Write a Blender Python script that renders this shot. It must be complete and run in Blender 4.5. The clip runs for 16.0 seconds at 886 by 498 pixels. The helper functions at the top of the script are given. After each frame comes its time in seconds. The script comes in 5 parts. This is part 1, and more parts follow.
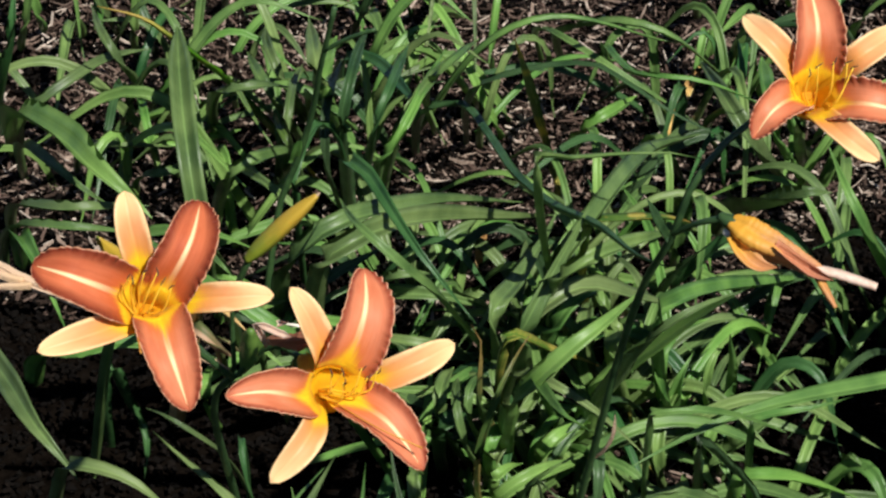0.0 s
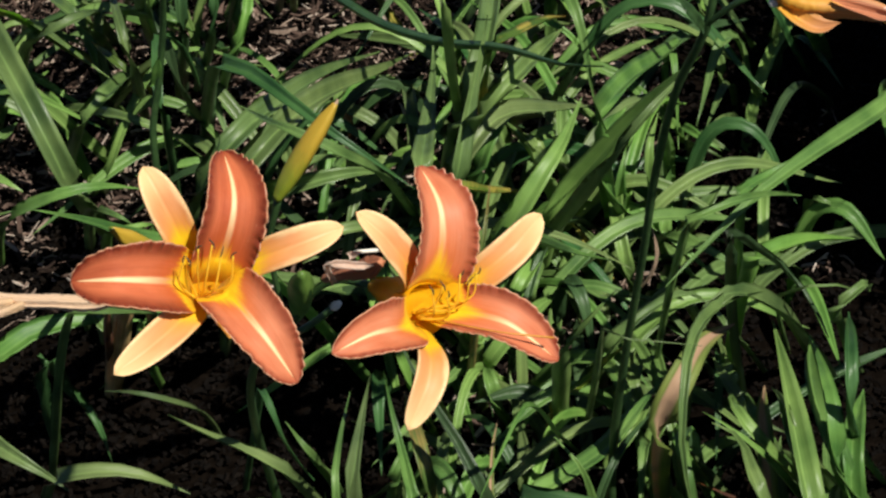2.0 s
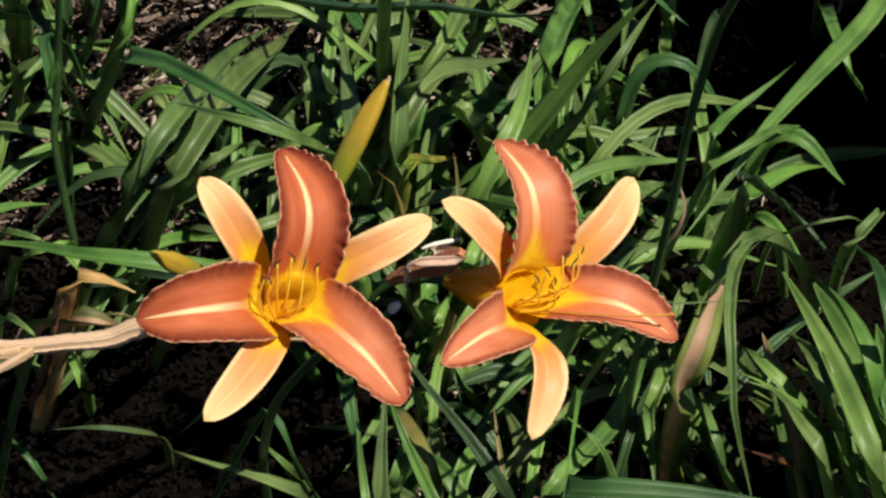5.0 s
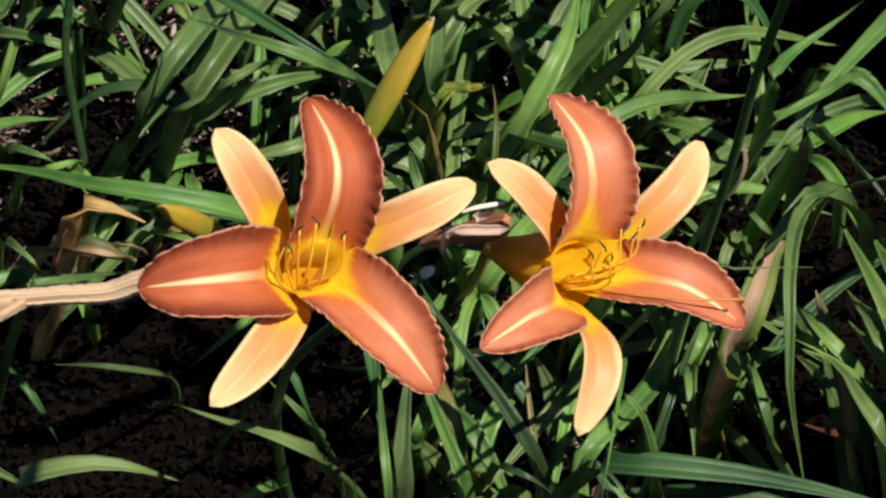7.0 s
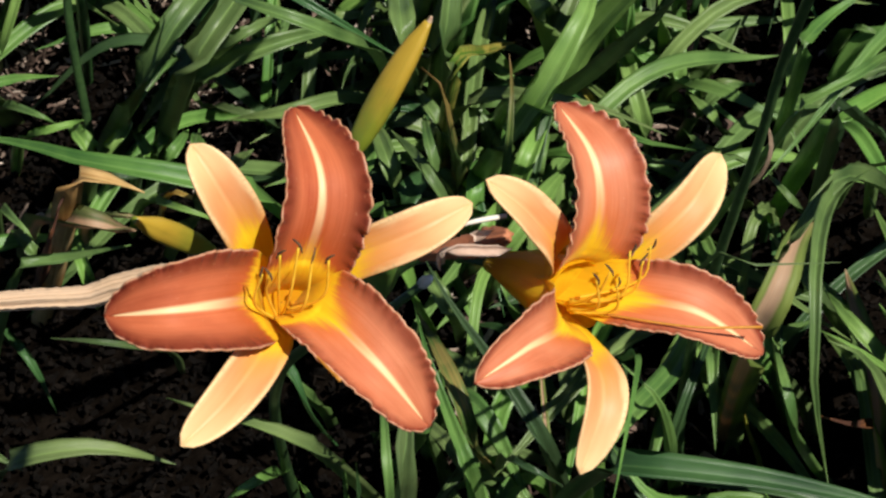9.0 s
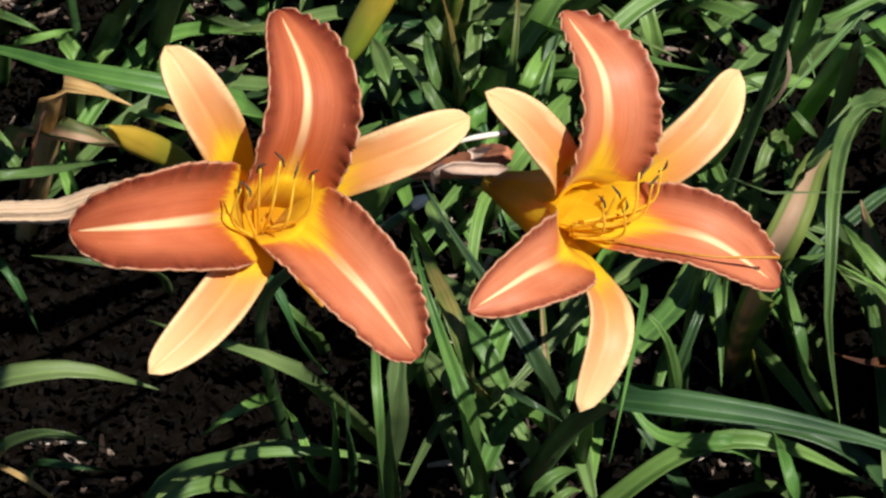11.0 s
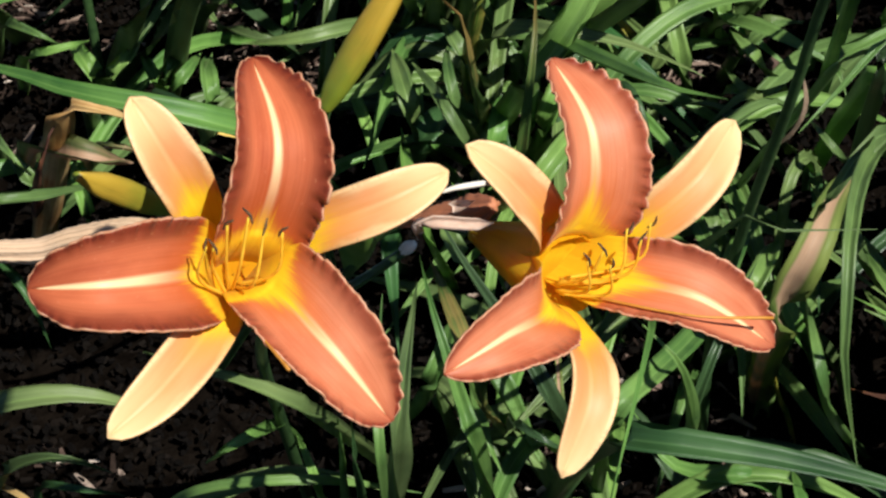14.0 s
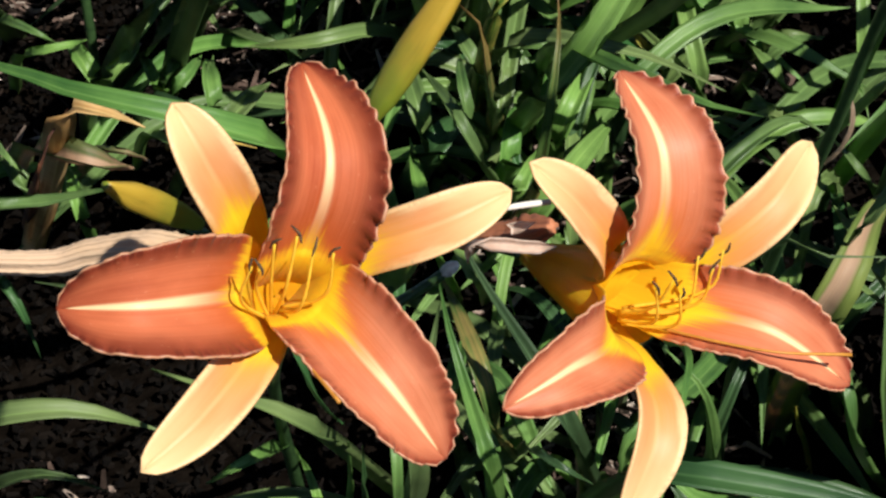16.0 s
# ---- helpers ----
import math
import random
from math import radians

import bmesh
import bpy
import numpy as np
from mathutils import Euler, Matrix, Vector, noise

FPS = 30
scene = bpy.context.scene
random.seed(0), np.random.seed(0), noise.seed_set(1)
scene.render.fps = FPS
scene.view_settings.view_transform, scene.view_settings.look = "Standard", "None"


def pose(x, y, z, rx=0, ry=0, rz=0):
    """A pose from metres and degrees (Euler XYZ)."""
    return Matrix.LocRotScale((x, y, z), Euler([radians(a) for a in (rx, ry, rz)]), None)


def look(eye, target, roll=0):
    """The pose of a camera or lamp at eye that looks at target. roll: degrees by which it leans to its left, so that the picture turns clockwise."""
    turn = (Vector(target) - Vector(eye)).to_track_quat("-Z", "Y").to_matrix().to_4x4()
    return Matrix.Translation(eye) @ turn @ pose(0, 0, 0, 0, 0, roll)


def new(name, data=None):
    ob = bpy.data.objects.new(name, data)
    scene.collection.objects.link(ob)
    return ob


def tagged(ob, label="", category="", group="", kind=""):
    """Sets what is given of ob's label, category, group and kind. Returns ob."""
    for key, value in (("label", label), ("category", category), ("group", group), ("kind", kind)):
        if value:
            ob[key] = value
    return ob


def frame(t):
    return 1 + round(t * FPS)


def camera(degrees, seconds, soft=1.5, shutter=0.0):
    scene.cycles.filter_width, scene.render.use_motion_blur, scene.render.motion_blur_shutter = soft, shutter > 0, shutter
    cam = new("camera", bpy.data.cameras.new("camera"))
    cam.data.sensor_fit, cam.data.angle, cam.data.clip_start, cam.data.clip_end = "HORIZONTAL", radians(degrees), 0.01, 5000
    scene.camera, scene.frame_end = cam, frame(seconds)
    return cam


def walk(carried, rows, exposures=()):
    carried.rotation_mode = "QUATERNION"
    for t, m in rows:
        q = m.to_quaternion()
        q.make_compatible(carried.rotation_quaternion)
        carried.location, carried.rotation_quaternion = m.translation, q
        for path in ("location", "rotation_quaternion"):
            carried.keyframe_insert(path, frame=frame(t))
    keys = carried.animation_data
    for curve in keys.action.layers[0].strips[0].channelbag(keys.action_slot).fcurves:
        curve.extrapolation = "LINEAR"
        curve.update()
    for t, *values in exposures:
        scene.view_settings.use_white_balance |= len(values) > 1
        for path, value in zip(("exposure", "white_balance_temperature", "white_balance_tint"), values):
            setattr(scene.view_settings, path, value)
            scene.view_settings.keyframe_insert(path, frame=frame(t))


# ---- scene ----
cam = camera(20.2, 16.0, soft=2.45)
PATH = [
    (0, (0.4024, -1.0412, 1.4619), (0.1851, -0.2380, 0.9072), 6.87),
    (0.5, (0.3492, -1.0133, 1.4471), (0.1583, -0.2125, 0.8793), 3.27),
    (1, (0.2826, -0.9767, 1.4200), (0.1275, -0.1775, 0.8394), -0.72),
    (1.5, (0.2162, -0.9555, 1.4039), (0.1057, -0.1521, 0.8188), -3.52),
    (2, (0.1759, -0.9341, 1.3877), (0.0892, -0.1449, 0.7798), -6.19),
    (2.5, (0.1816, -0.8978, 1.3718), (0.0899, -0.1150, 0.7564), -8.10),
    (3, (0.1541, -0.8695, 1.3636), (0.0775, -0.0903, 0.7415), -8.14),
    (3.5, (0.0834, -0.8584, 1.3554), (0.0506, -0.0785, 0.7303), -9.92),
    (4, (0.0304, -0.8575, 1.3354), (0.0291, -0.0722, 0.7163), -9.44),
    (4.2, (0.0173, -0.8502, 1.3362), (0.0230, -0.0673, 0.7140), -9.55),
    (6.3, (0.0128, -0.7282, 1.2825), (0.0216, 0.0375, 0.6394), -7.08),
    (6.5, (0.0117, -0.7148, 1.2794), (0.0161, 0.0460, 0.6304), -7.04),
    (7, (0.0112, -0.6971, 1.2676), (0.0103, 0.0542, 0.6076), -7.10),
    (7.5, (0.0171, -0.6834, 1.2618), (0.0106, 0.0629, 0.5962), -7.37),
    (8, (0.0182, -0.6646, 1.2557), (0.0096, 0.0779, 0.5859), -7.41),
    (8.5, (0.0249, -0.6394, 1.2545), (0.0101, 0.0953, 0.5763), -7.24),
    (9, (0.0302, -0.6206, 1.2500), (0.0107, 0.1075, 0.5648), -7.44),
    (9.5, (0.0347, -0.5998, 1.2477), (0.0109, 0.1178, 0.5516), -7.40),
    (10, (0.0319, -0.5886, 1.2291), (0.0097, 0.1251, 0.5290), -7.21),
    (10.2, (0.0317, -0.5896, 1.2222), (0.0089, 0.1240, 0.5219), -6.56),
    (12.3, (0.0394, -0.5355, 1.1958), (0.0069, 0.1542, 0.4725), -7.18),
    (12.5, (0.0448, -0.5320, 1.1955), (0.0070, 0.1561, 0.4709), -7.27),
    (13, (0.0486, -0.5330, 1.1893), (0.0076, 0.1594, 0.4690), -7.52),
    (13.5, (0.0573, -0.5390, 1.1948), (0.0089, 0.1547, 0.4762), -7.37),
    (14, (0.0585, -0.5394, 1.1966), (0.0100, 0.1644, 0.4878), -7.36),
    (14.5, (0.0576, -0.5339, 1.1915), (0.0098, 0.1743, 0.4871), -6.70),
    (15, (0.0573, -0.5192, 1.1861), (0.0070, 0.1872, 0.4801), -6.38),
    (15.5, (0.0396, -0.5067, 1.1733), (0.0042, 0.1998, 0.4664), -5.84),
    (16, (0.0282, -0.4967, 1.1633), (-0.0048, 0.2088, 0.4553), -5.22),
]
walk(cam, [(t, look(eye, target, roll)) for t, eye, target, roll in PATH],
     exposures=[(0, 0.33, 6250, 10), (1.5, 0.28, 6400, 10), (3.5, 0.17, 6950, 10), (6.5, 0.2, 6550, 10), (9.5, 0.22, 6450, 10), (12.5, 0.33, 6250, 10), (16, 0.35, 6300, 10)])

# ---- daylight ----
world = bpy.data.worlds.new("world")
scene.world = world
world.use_nodes = True
sky = world.node_tree.nodes.new("ShaderNodeTexSky")
sky.sky_type, sky.sun_disc = "NISHITA", False
SUN_ELEVATION, SUN_AZIMUTH = radians(52), radians(135)
sky.air_density, sky.dust_density = 0.35, 0.1
sky.sun_elevation, sky.sun_rotation = SUN_ELEVATION, SUN_AZIMUTH
world.node_tree.links.new(sky.outputs[0], world.node_tree.nodes["Background"].inputs[0])
world.node_tree.nodes["Background"].inputs[1].default_value = 0.075
sun = new("sun", bpy.data.lights.new("sun", "SUN"))
sun.data.energy, sun.data.angle, sun.data.color = 5.0, radians(0.5), (1.0, 0.95, 0.87)
sun_way = Vector((math.sin(SUN_AZIMUTH) * math.cos(SUN_ELEVATION), math.cos(SUN_AZIMUTH) * math.cos(SUN_ELEVATION), math.sin(SUN_ELEVATION)))
sun.matrix_world = look(sun_way * 5, (0, 0, 0))

# ---- materials ----
def material(name):
    m = bpy.data.materials.new(name)
    m.use_nodes = True
    tree = m.node_tree
    return m, tree, tree.nodes["Principled BSDF"]


def node(tree, kind, inputs=(), **settings):
    n = tree.nodes.new(kind)
    for key, value in settings.items():
        setattr(n, key, value)
    for key, value in dict(inputs).items():
        if isinstance(value, bpy.types.NodeSocket):
            tree.links.new(value, n.inputs[key])
        else:
            n.inputs[key].default_value = value
    return n


def calc(tree, operation, a, b=0.0, c=0.0):
    return node(tree, "ShaderNodeMath", {0: a, 1: b, 2: c}, operation=operation).outputs[0]


def ramp(tree, fac, *stops):
    n = node(tree, "ShaderNodeValToRGB", {0: fac})
    while len(n.color_ramp.elements) < len(stops):
        n.color_ramp.elements.new(0.5)
    for e, (at, color) in zip(n.color_ramp.elements, stops):
        e.position, e.color = at, (*color, 1)
    return n.outputs[0]


def blend(tree, fac, a, b, how="MIX"):
    n = node(tree, "ShaderNodeMix", data_type="RGBA", blend_type=how)
    for socket, value in ((n.inputs[0], fac), (n.inputs[6], a), (n.inputs[7], b)):
        if isinstance(value, bpy.types.NodeSocket):
            tree.links.new(value, socket)
        else:
            socket.default_value = value if isinstance(value, float) else (*value, 1)
    return n.outputs[2]


def smooth(tree, value, low, high):
    return node(tree, "ShaderNodeMapRange", {0: value, 1: low, 2: high}, interpolation_type="SMOOTHSTEP").outputs[0]


def across_along(tree):
    """Across (0 to 1, middle 0.5) and along (0 root to 1 tip) of a leaf or petal."""
    uv = node(tree, "ShaderNodeTexCoord").outputs["UV"]
    split = node(tree, "ShaderNodeSeparateXYZ", {0: uv})
    return uv, split.outputs[0], split.outputs[1]


def streaks(tree, uv, scale, stretch, detail=3.0, shift=None):
    mapped = node(tree, "ShaderNodeMapping", {0: uv, 3: (scale, stretch, 1)}).outputs[0]
    if shift is not None:
        mapped = node(tree, "ShaderNodeVectorMath", {0: mapped, 1: shift}, operation="ADD").outputs[0]
    return node(tree, "ShaderNodeTexNoise", {0: mapped, 2: 1.0, 3: detail}).outputs[0]


def thin(m, tree, shader, color, share):
    """Lets part of the light through, as thin living tissue does."""
    through_light = node(tree, "ShaderNodeBsdfTranslucent", {0: color})
    mix = node(tree, "ShaderNodeMixShader", {0: share, 1: shader.outputs[0], 2: through_light.outputs[0]})
    tree.links.new(mix.outputs[0], tree.nodes["Material Output"].inputs[0])
    return m


def leaf_material(name, dark, light, tip=None, patch=None, rough=0.4, core=None):
    m, tree, shader = material(name)
    uv, u, v = across_along(tree)
    chance = node(tree, "ShaderNodeObjectInfo").outputs["Random"]
    shift = calc(tree, "MULTIPLY", chance, 37.0)
    place = node(tree, "ShaderNodeTexCoord").outputs["Object"]
    vein = streaks(tree, uv, 34.0, 0.5, 3.0, shift)
    cloud = node(tree, "ShaderNodeTexNoise", {0: place, 2: 22.0, 3: 3.0}).outputs[0]
    tone = calc(tree, "ADD", calc(tree, "MULTIPLY", vein, 0.27), calc(tree, "MULTIPLY", cloud, 0.73))
    color = ramp(tree, tone, (0.34, dark), (0.64, light))
    hue = node(tree, "ShaderNodeHueSaturation", {0: calc(tree, "MULTIPLY_ADD", chance, 0.03, 0.487), 1: calc(tree, "MULTIPLY_ADD", chance, 0.2, 0.9), 2: calc(tree, "MULTIPLY_ADD", chance, 0.5, 0.78), 4: color}).outputs[0]
    rib = calc(tree, "SUBTRACT", 1.0, smooth(tree, calc(tree, "ABSOLUTE", calc(tree, "SUBTRACT", u, 0.5)), 0.0, 0.06))
    hue = blend(tree, calc(tree, "MULTIPLY", rib, 0.35), hue, tuple(min(1, c * 1.5) for c in light))
    if patch:
        spots = node(tree, "ShaderNodeTexNoise", {0: place, 2: 16.0, 3: 4.0}).outputs[0]
        hue = blend(tree, smooth(tree, calc(tree, "ADD", spots, calc(tree, "MULTIPLY", streaks(tree, uv, 9.0, 1.2, 2.0, shift), 0.35)), 0.62, 0.78), hue, patch)
    if tip:
        worn = calc(tree, "ADD", v, calc(tree, "MULTIPLY", streaks(tree, uv, 6.0, 2.5, 3.0, shift), 0.3))
        hue = blend(tree, smooth(tree, worn, 0.98, 1.16), hue, tip)
    if core:
        inner = calc(tree, "ADD", calc(tree, "ABSOLUTE", calc(tree, "SUBTRACT", u, 0.5)), calc(tree, "MULTIPLY", streaks(tree, uv, 5.0, 3.0, 3.0, shift), 0.25))
        hue = blend(tree, smooth(tree, inner, 0.42, 0.27), hue, blend(tree, vein, core, tuple(0.6 * c for c in core)))
    tree.links.new(hue, shader.inputs["Base Color"])
    shader.inputs["Roughness"].default_value = rough
    shader.inputs["Specular IOR Level"].default_value = 0.5
    bump = node(tree, "ShaderNodeBump", {"Strength": 0.35, "Distance": 0.001, "Height": vein})
    tree.links.new(bump.outputs[0], shader.inputs["Normal"])
    return thin(m, tree, shader, hue, 0.34)


GREEN = leaf_material("leaf_green", (0.07, 0.148, 0.04), (0.205, 0.335, 0.093), rough=0.36)
LIGHT = leaf_material("leaf_light_green", (0.108, 0.198, 0.05), (0.26, 0.395, 0.11), rough=0.36)
DARK = leaf_material("leaf_blue_green", (0.028, 0.076, 0.025), (0.082, 0.168, 0.056), rough=0.33)
YELLOWING = leaf_material("leaf_yellowing", (0.05, 0.13, 0.015), (0.13, 0.25, 0.03), tip=(0.5, 0.33, 0.07), patch=(0.52, 0.45, 0.09))
SPOTTED = leaf_material("leaf_spotted", (0.045, 0.12, 0.02), (0.12, 0.23, 0.045), tip=(0.24, 0.15, 0.05), patch=(0.34, 0.27, 0.08))
BROWNED = leaf_material("leaf_browned", (0.12, 0.17, 0.04), (0.24, 0.28, 0.07), tip=(0.42, 0.26, 0.15), core=(0.64, 0.42, 0.26), rough=0.6)
RUST = leaf_material("leaf_rust", (0.2, 0.07, 0.02), (0.42, 0.17, 0.05), patch=(0.12, 0.05, 0.03), rough=0.65)
STRAW = leaf_material("leaf_straw", (0.64, 0.4, 0.13), (0.82, 0.58, 0.24), patch=(0.5, 0.28, 0.09), rough=0.65)


def petal_material(name, blade, deep, rib, rib_width, edge, edge_from, edge_share, rib_share, rim, flush, gold_end, gold_flare, tip_from=0.93):
    m, tree, shader = material(name)
    uv, u, v = across_along(tree)
    chance = node(tree, "ShaderNodeObjectInfo").outputs["Random"]
    shift = calc(tree, "MULTIPLY", chance, 19.0)
    off = calc(tree, "ABSOLUTE", calc(tree, "SUBTRACT", u, 0.5))
    vein = streaks(tree, uv, 60.0, 1.6, 3.0, shift)
    cloud = streaks(tree, uv, 3.0, 4.0, 5.0, shift)
    fleck = streaks(tree, uv, 55.0, 80.0, 2.0, shift)
    tone = calc(tree, "ADD", calc(tree, "MULTIPLY", vein, 0.28), calc(tree, "MULTIPLY", cloud, 0.72))
    color = ramp(tree, tone, (0.3, deep), (0.68, blade))
    worn = calc(tree, "ADD", off, calc(tree, "MULTIPLY", calc(tree, "SUBTRACT", cloud, 0.5), 0.4))
    color = blend(tree, calc(tree, "MULTIPLY", smooth(tree, worn, edge_from, 0.47), edge_share), color, edge)
    color = blend(tree, calc(tree, "MULTIPLY", smooth(tree, calc(tree, "ADD", v, calc(tree, "MULTIPLY", off, 0.2)), tip_from, 1.08), edge_share), color, edge)
    width = calc(tree, "MULTIPLY", calc(tree, "MULTIPLY_ADD", v, -0.45, 1.0), rib_width * 0.75)
    stripe = calc(tree, "SUBTRACT", 1.0, smooth(tree, calc(tree, "DIVIDE", off, width), 0.4, 1.25))
    color = blend(tree, calc(tree, "MULTIPLY", stripe, rib_share), color, rib)
    # Dark rim streaks: the shade of ruffle folds, painted into the colour.
    crimp_shade = calc(tree, "MULTIPLY", smooth(tree, streaks(tree, uv, 3.0, 70.0, 2.0, shift), 0.5, 0.62), smooth(tree, off, 0.41, 0.47))
    color = blend(tree, calc(tree, "MULTIPLY", crimp_shade, edge_share * 0.7), color, tuple(0.6 * c for c in edge))
    color = blend(tree, calc(tree, "MULTIPLY", smooth(tree, off, 0.484, 0.495), 0.6), color, rim)
    color = blend(tree, calc(tree, "MULTIPLY", smooth(tree, fleck, 0.68, 0.76), 0.25), color, rim)
    throat = calc(tree, "ADD", v, calc(tree, "MULTIPLY", calc(tree, "SUBTRACT", vein, 0.5), 0.16))
    throat = calc(tree, "ADD", throat, calc(tree, "MULTIPLY", calc(tree, "MULTIPLY", off, gold_flare), smooth(tree, v, 0.36, 0.48)))
    color = blend(tree, calc(tree, "MULTIPLY", smooth(tree, throat, gold_end + 0.24, gold_end), 0.75), color, flush)
    gold = blend(tree, streaks(tree, uv, 18.0, 1.0, 2.0, shift), (0.97, 0.58, 0.008), (1.0, 0.74, 0.03))
    color = blend(tree, smooth(tree, throat, gold_end - 0.06, gold_end + 0.09), gold, color)
    tree.links.new(color, shader.inputs["Base Color"])
    shader.inputs["Roughness"].default_value = 0.48
    shader.inputs["Specular IOR Level"].default_value = 0.4
    shader.inputs["Sheen Weight"].default_value, shader.inputs["Sheen Roughness"].default_value = 0.06, 0.4
    bump = node(tree, "ShaderNodeBump", {"Strength": 0.25, "Distance": 0.0006, "Height": tone})
    tree.links.new(bump.outputs[0], shader.inputs["Normal"])
    return thin(m, tree, shader, color, calc(tree, "MULTIPLY_ADD", smooth(tree, v, 0.46, 0.34), 0.26, 0.24))


PETAL = petal_material("petal_rust", (0.86, 0.33, 0.165), (0.62, 0.17, 0.07), (1.0, 0.76, 0.4), 0.12, (0.26, 0.036, 0.016), 0.28, 0.74, 0.95, (0.88, 0.5, 0.28), (0.75, 0.18, 0.025), 0.54, 0.55)
PETAL_DEEP = petal_material("petal_deep_rust", (0.75, 0.215, 0.085), (0.47, 0.095, 0.035), (1.0, 0.76, 0.4), 0.11, (0.18, 0.023, 0.01), 0.23, 0.82, 0.95, (0.85, 0.45, 0.24), (0.6, 0.11, 0.012), 0.47, 0.35)
# The tan rim colour paints in the shaded outline of the sepals.
SEPAL = petal_material("sepal_peach", (0.91, 0.445, 0.185), (0.82, 0.335, 0.115), (0.97, 0.6, 0.28), 0.1, (1.0, 0.74, 0.38), 0.34, 0.8, 0.3, (0.72, 0.42, 0.18), (0.92, 0.4, 0.05), 0.5, 0.15, 0.72)


def plain_material(name, dark, light, scale, rough=0.5, share=0.0, bump=0.3, distance=0.0006, stretch=(1, 1, 1), gloss=0.4):
    m, tree, shader = material(name)
    place = node(tree, "ShaderNodeTexCoord").outputs["Object"]
    mapped = node(tree, "ShaderNodeMapping", {0: place, 3: stretch}).outputs[0]
    grain = node(tree, "ShaderNodeTexNoise", {0: mapped, 2: scale, 3: 5.0}).outputs[0]
    broad = node(tree, "ShaderNodeTexNoise", {0: place, 2: scale * 0.17, 3: 2.0}).outputs[0]
    tone = calc(tree, "ADD", calc(tree, "MULTIPLY", grain, 0.6), calc(tree, "MULTIPLY", broad, 0.4))
    color = ramp(tree, tone, (0.35, dark), (0.65, light))
    tree.links.new(color, shader.inputs["Base Color"])
    shader.inputs["Roughness"].default_value = rough
    shader.inputs["Specular IOR Level"].default_value = gloss
    relief = node(tree, "ShaderNodeBump", {"Strength": bump, "Distance": distance, "Height": grain})
    tree.links.new(relief.outputs[0], shader.inputs["Normal"])
    return thin(m, tree, shader, color, share) if share else m


def stalk_material(name, first, last, dark, lines, rough, share, bump):
    """Tissue that changes from its base to its tip, with creases along it."""
    m, tree, shader = material(name)
    uv, u, v = across_along(tree)
    place = node(tree, "ShaderNodeTexCoord").outputs["Object"]
    cloud = node(tree, "ShaderNodeTexNoise", {0: place, 2: 90.0, 3: 4.0}).outputs[0]
    crease = streaks(tree, uv, lines, 1.6, 3.0)
    color = blend(tree, smooth(tree, calc(tree, "ADD", v, calc(tree, "MULTIPLY", calc(tree, "SUBTRACT", cloud, 0.5), 0.5)), 0.1, 0.75), first, last)
    color = blend(tree, calc(tree, "MULTIPLY", smooth(tree, crease, 0.5, 0.72), 0.6), color, dark)
    tree.links.new(color, shader.inputs["Base Color"])
    shader.inputs["Roughness"].default_value = rough
    relief = node(tree, "ShaderNodeBump", {"Strength": bump, "Distance": 0.001, "Height": calc(tree, "SUBTRACT", 1.0, crease)})
    tree.links.new(relief.outputs[0], shader.inputs["Normal"])
    return thin(m, tree, shader, color, share)


STEM = plain_material("stem_green", (0.02, 0.046, 0.016), (0.045, 0.095, 0.028), 160, 0.4)
FILAMENT = plain_material("filament_gold", (0.95, 0.56, 0.02), (1.0, 0.72, 0.07), 300, 0.45, 0.3)
STYLE = plain_material("style_orange", (0.55, 0.22, 0.03), (0.75, 0.36, 0.06), 300, 0.45, 0.2)
TUBE = stalk_material("flower_tube", (0.4, 0.38, 0.03), (0.95, 0.58, 0.02), (0.5, 0.4, 0.02), 20.0, 0.45, 0.4, 0.2)
THROAT = stalk_material("throat_gold", (0.85, 0.42, 0.005), (1.0, 0.68, 0.015), (0.85, 0.46, 0.005), 30.0, 0.45, 0.5, 0.3)
ANTHER = plain_material("anther_dark", (0.03, 0.018, 0.012), (0.14, 0.08, 0.03), 900, 0.8)


BUD = stalk_material("bud_yellow_green", (0.2, 0.25, 0.022), (0.5, 0.33, 0.035), (0.24, 0.19, 0.02), 7.0, 0.4, 0.15, 0.25)
POD = plain_material("pod_green", (0.08, 0.16, 0.03), (0.16, 0.26, 0.05), 120, 0.4, 0.1)
DRIED = stalk_material("dried_flower", (0.68, 0.46, 0.26), (0.64, 0.45, 0.29), (0.22, 0.11, 0.055), 26.0, 0.75, 0.12, 1.0)
WITHERED = stalk_material("withered_orange", (0.74, 0.37, 0.035), (0.56, 0.25, 0.09), (0.26, 0.09, 0.035), 8.0, 0.6, 0.2, 0.7)
RUSSET = stalk_material("withered_russet", (0.52, 0.2, 0.09), (0.42, 0.15, 0.07), (0.14, 0.05, 0.03), 12.0, 0.7, 0.1, 0.7)
PAPER = plain_material("papery_remnant", (0.7, 0.48, 0.35), (0.9, 0.72, 0.58), 260, 0.6, 0.25)
PALE_CUT = plain_material("pale_cut_end", (0.6, 0.56, 0.46), (0.8, 0.78, 0.68), 300, 0.7)


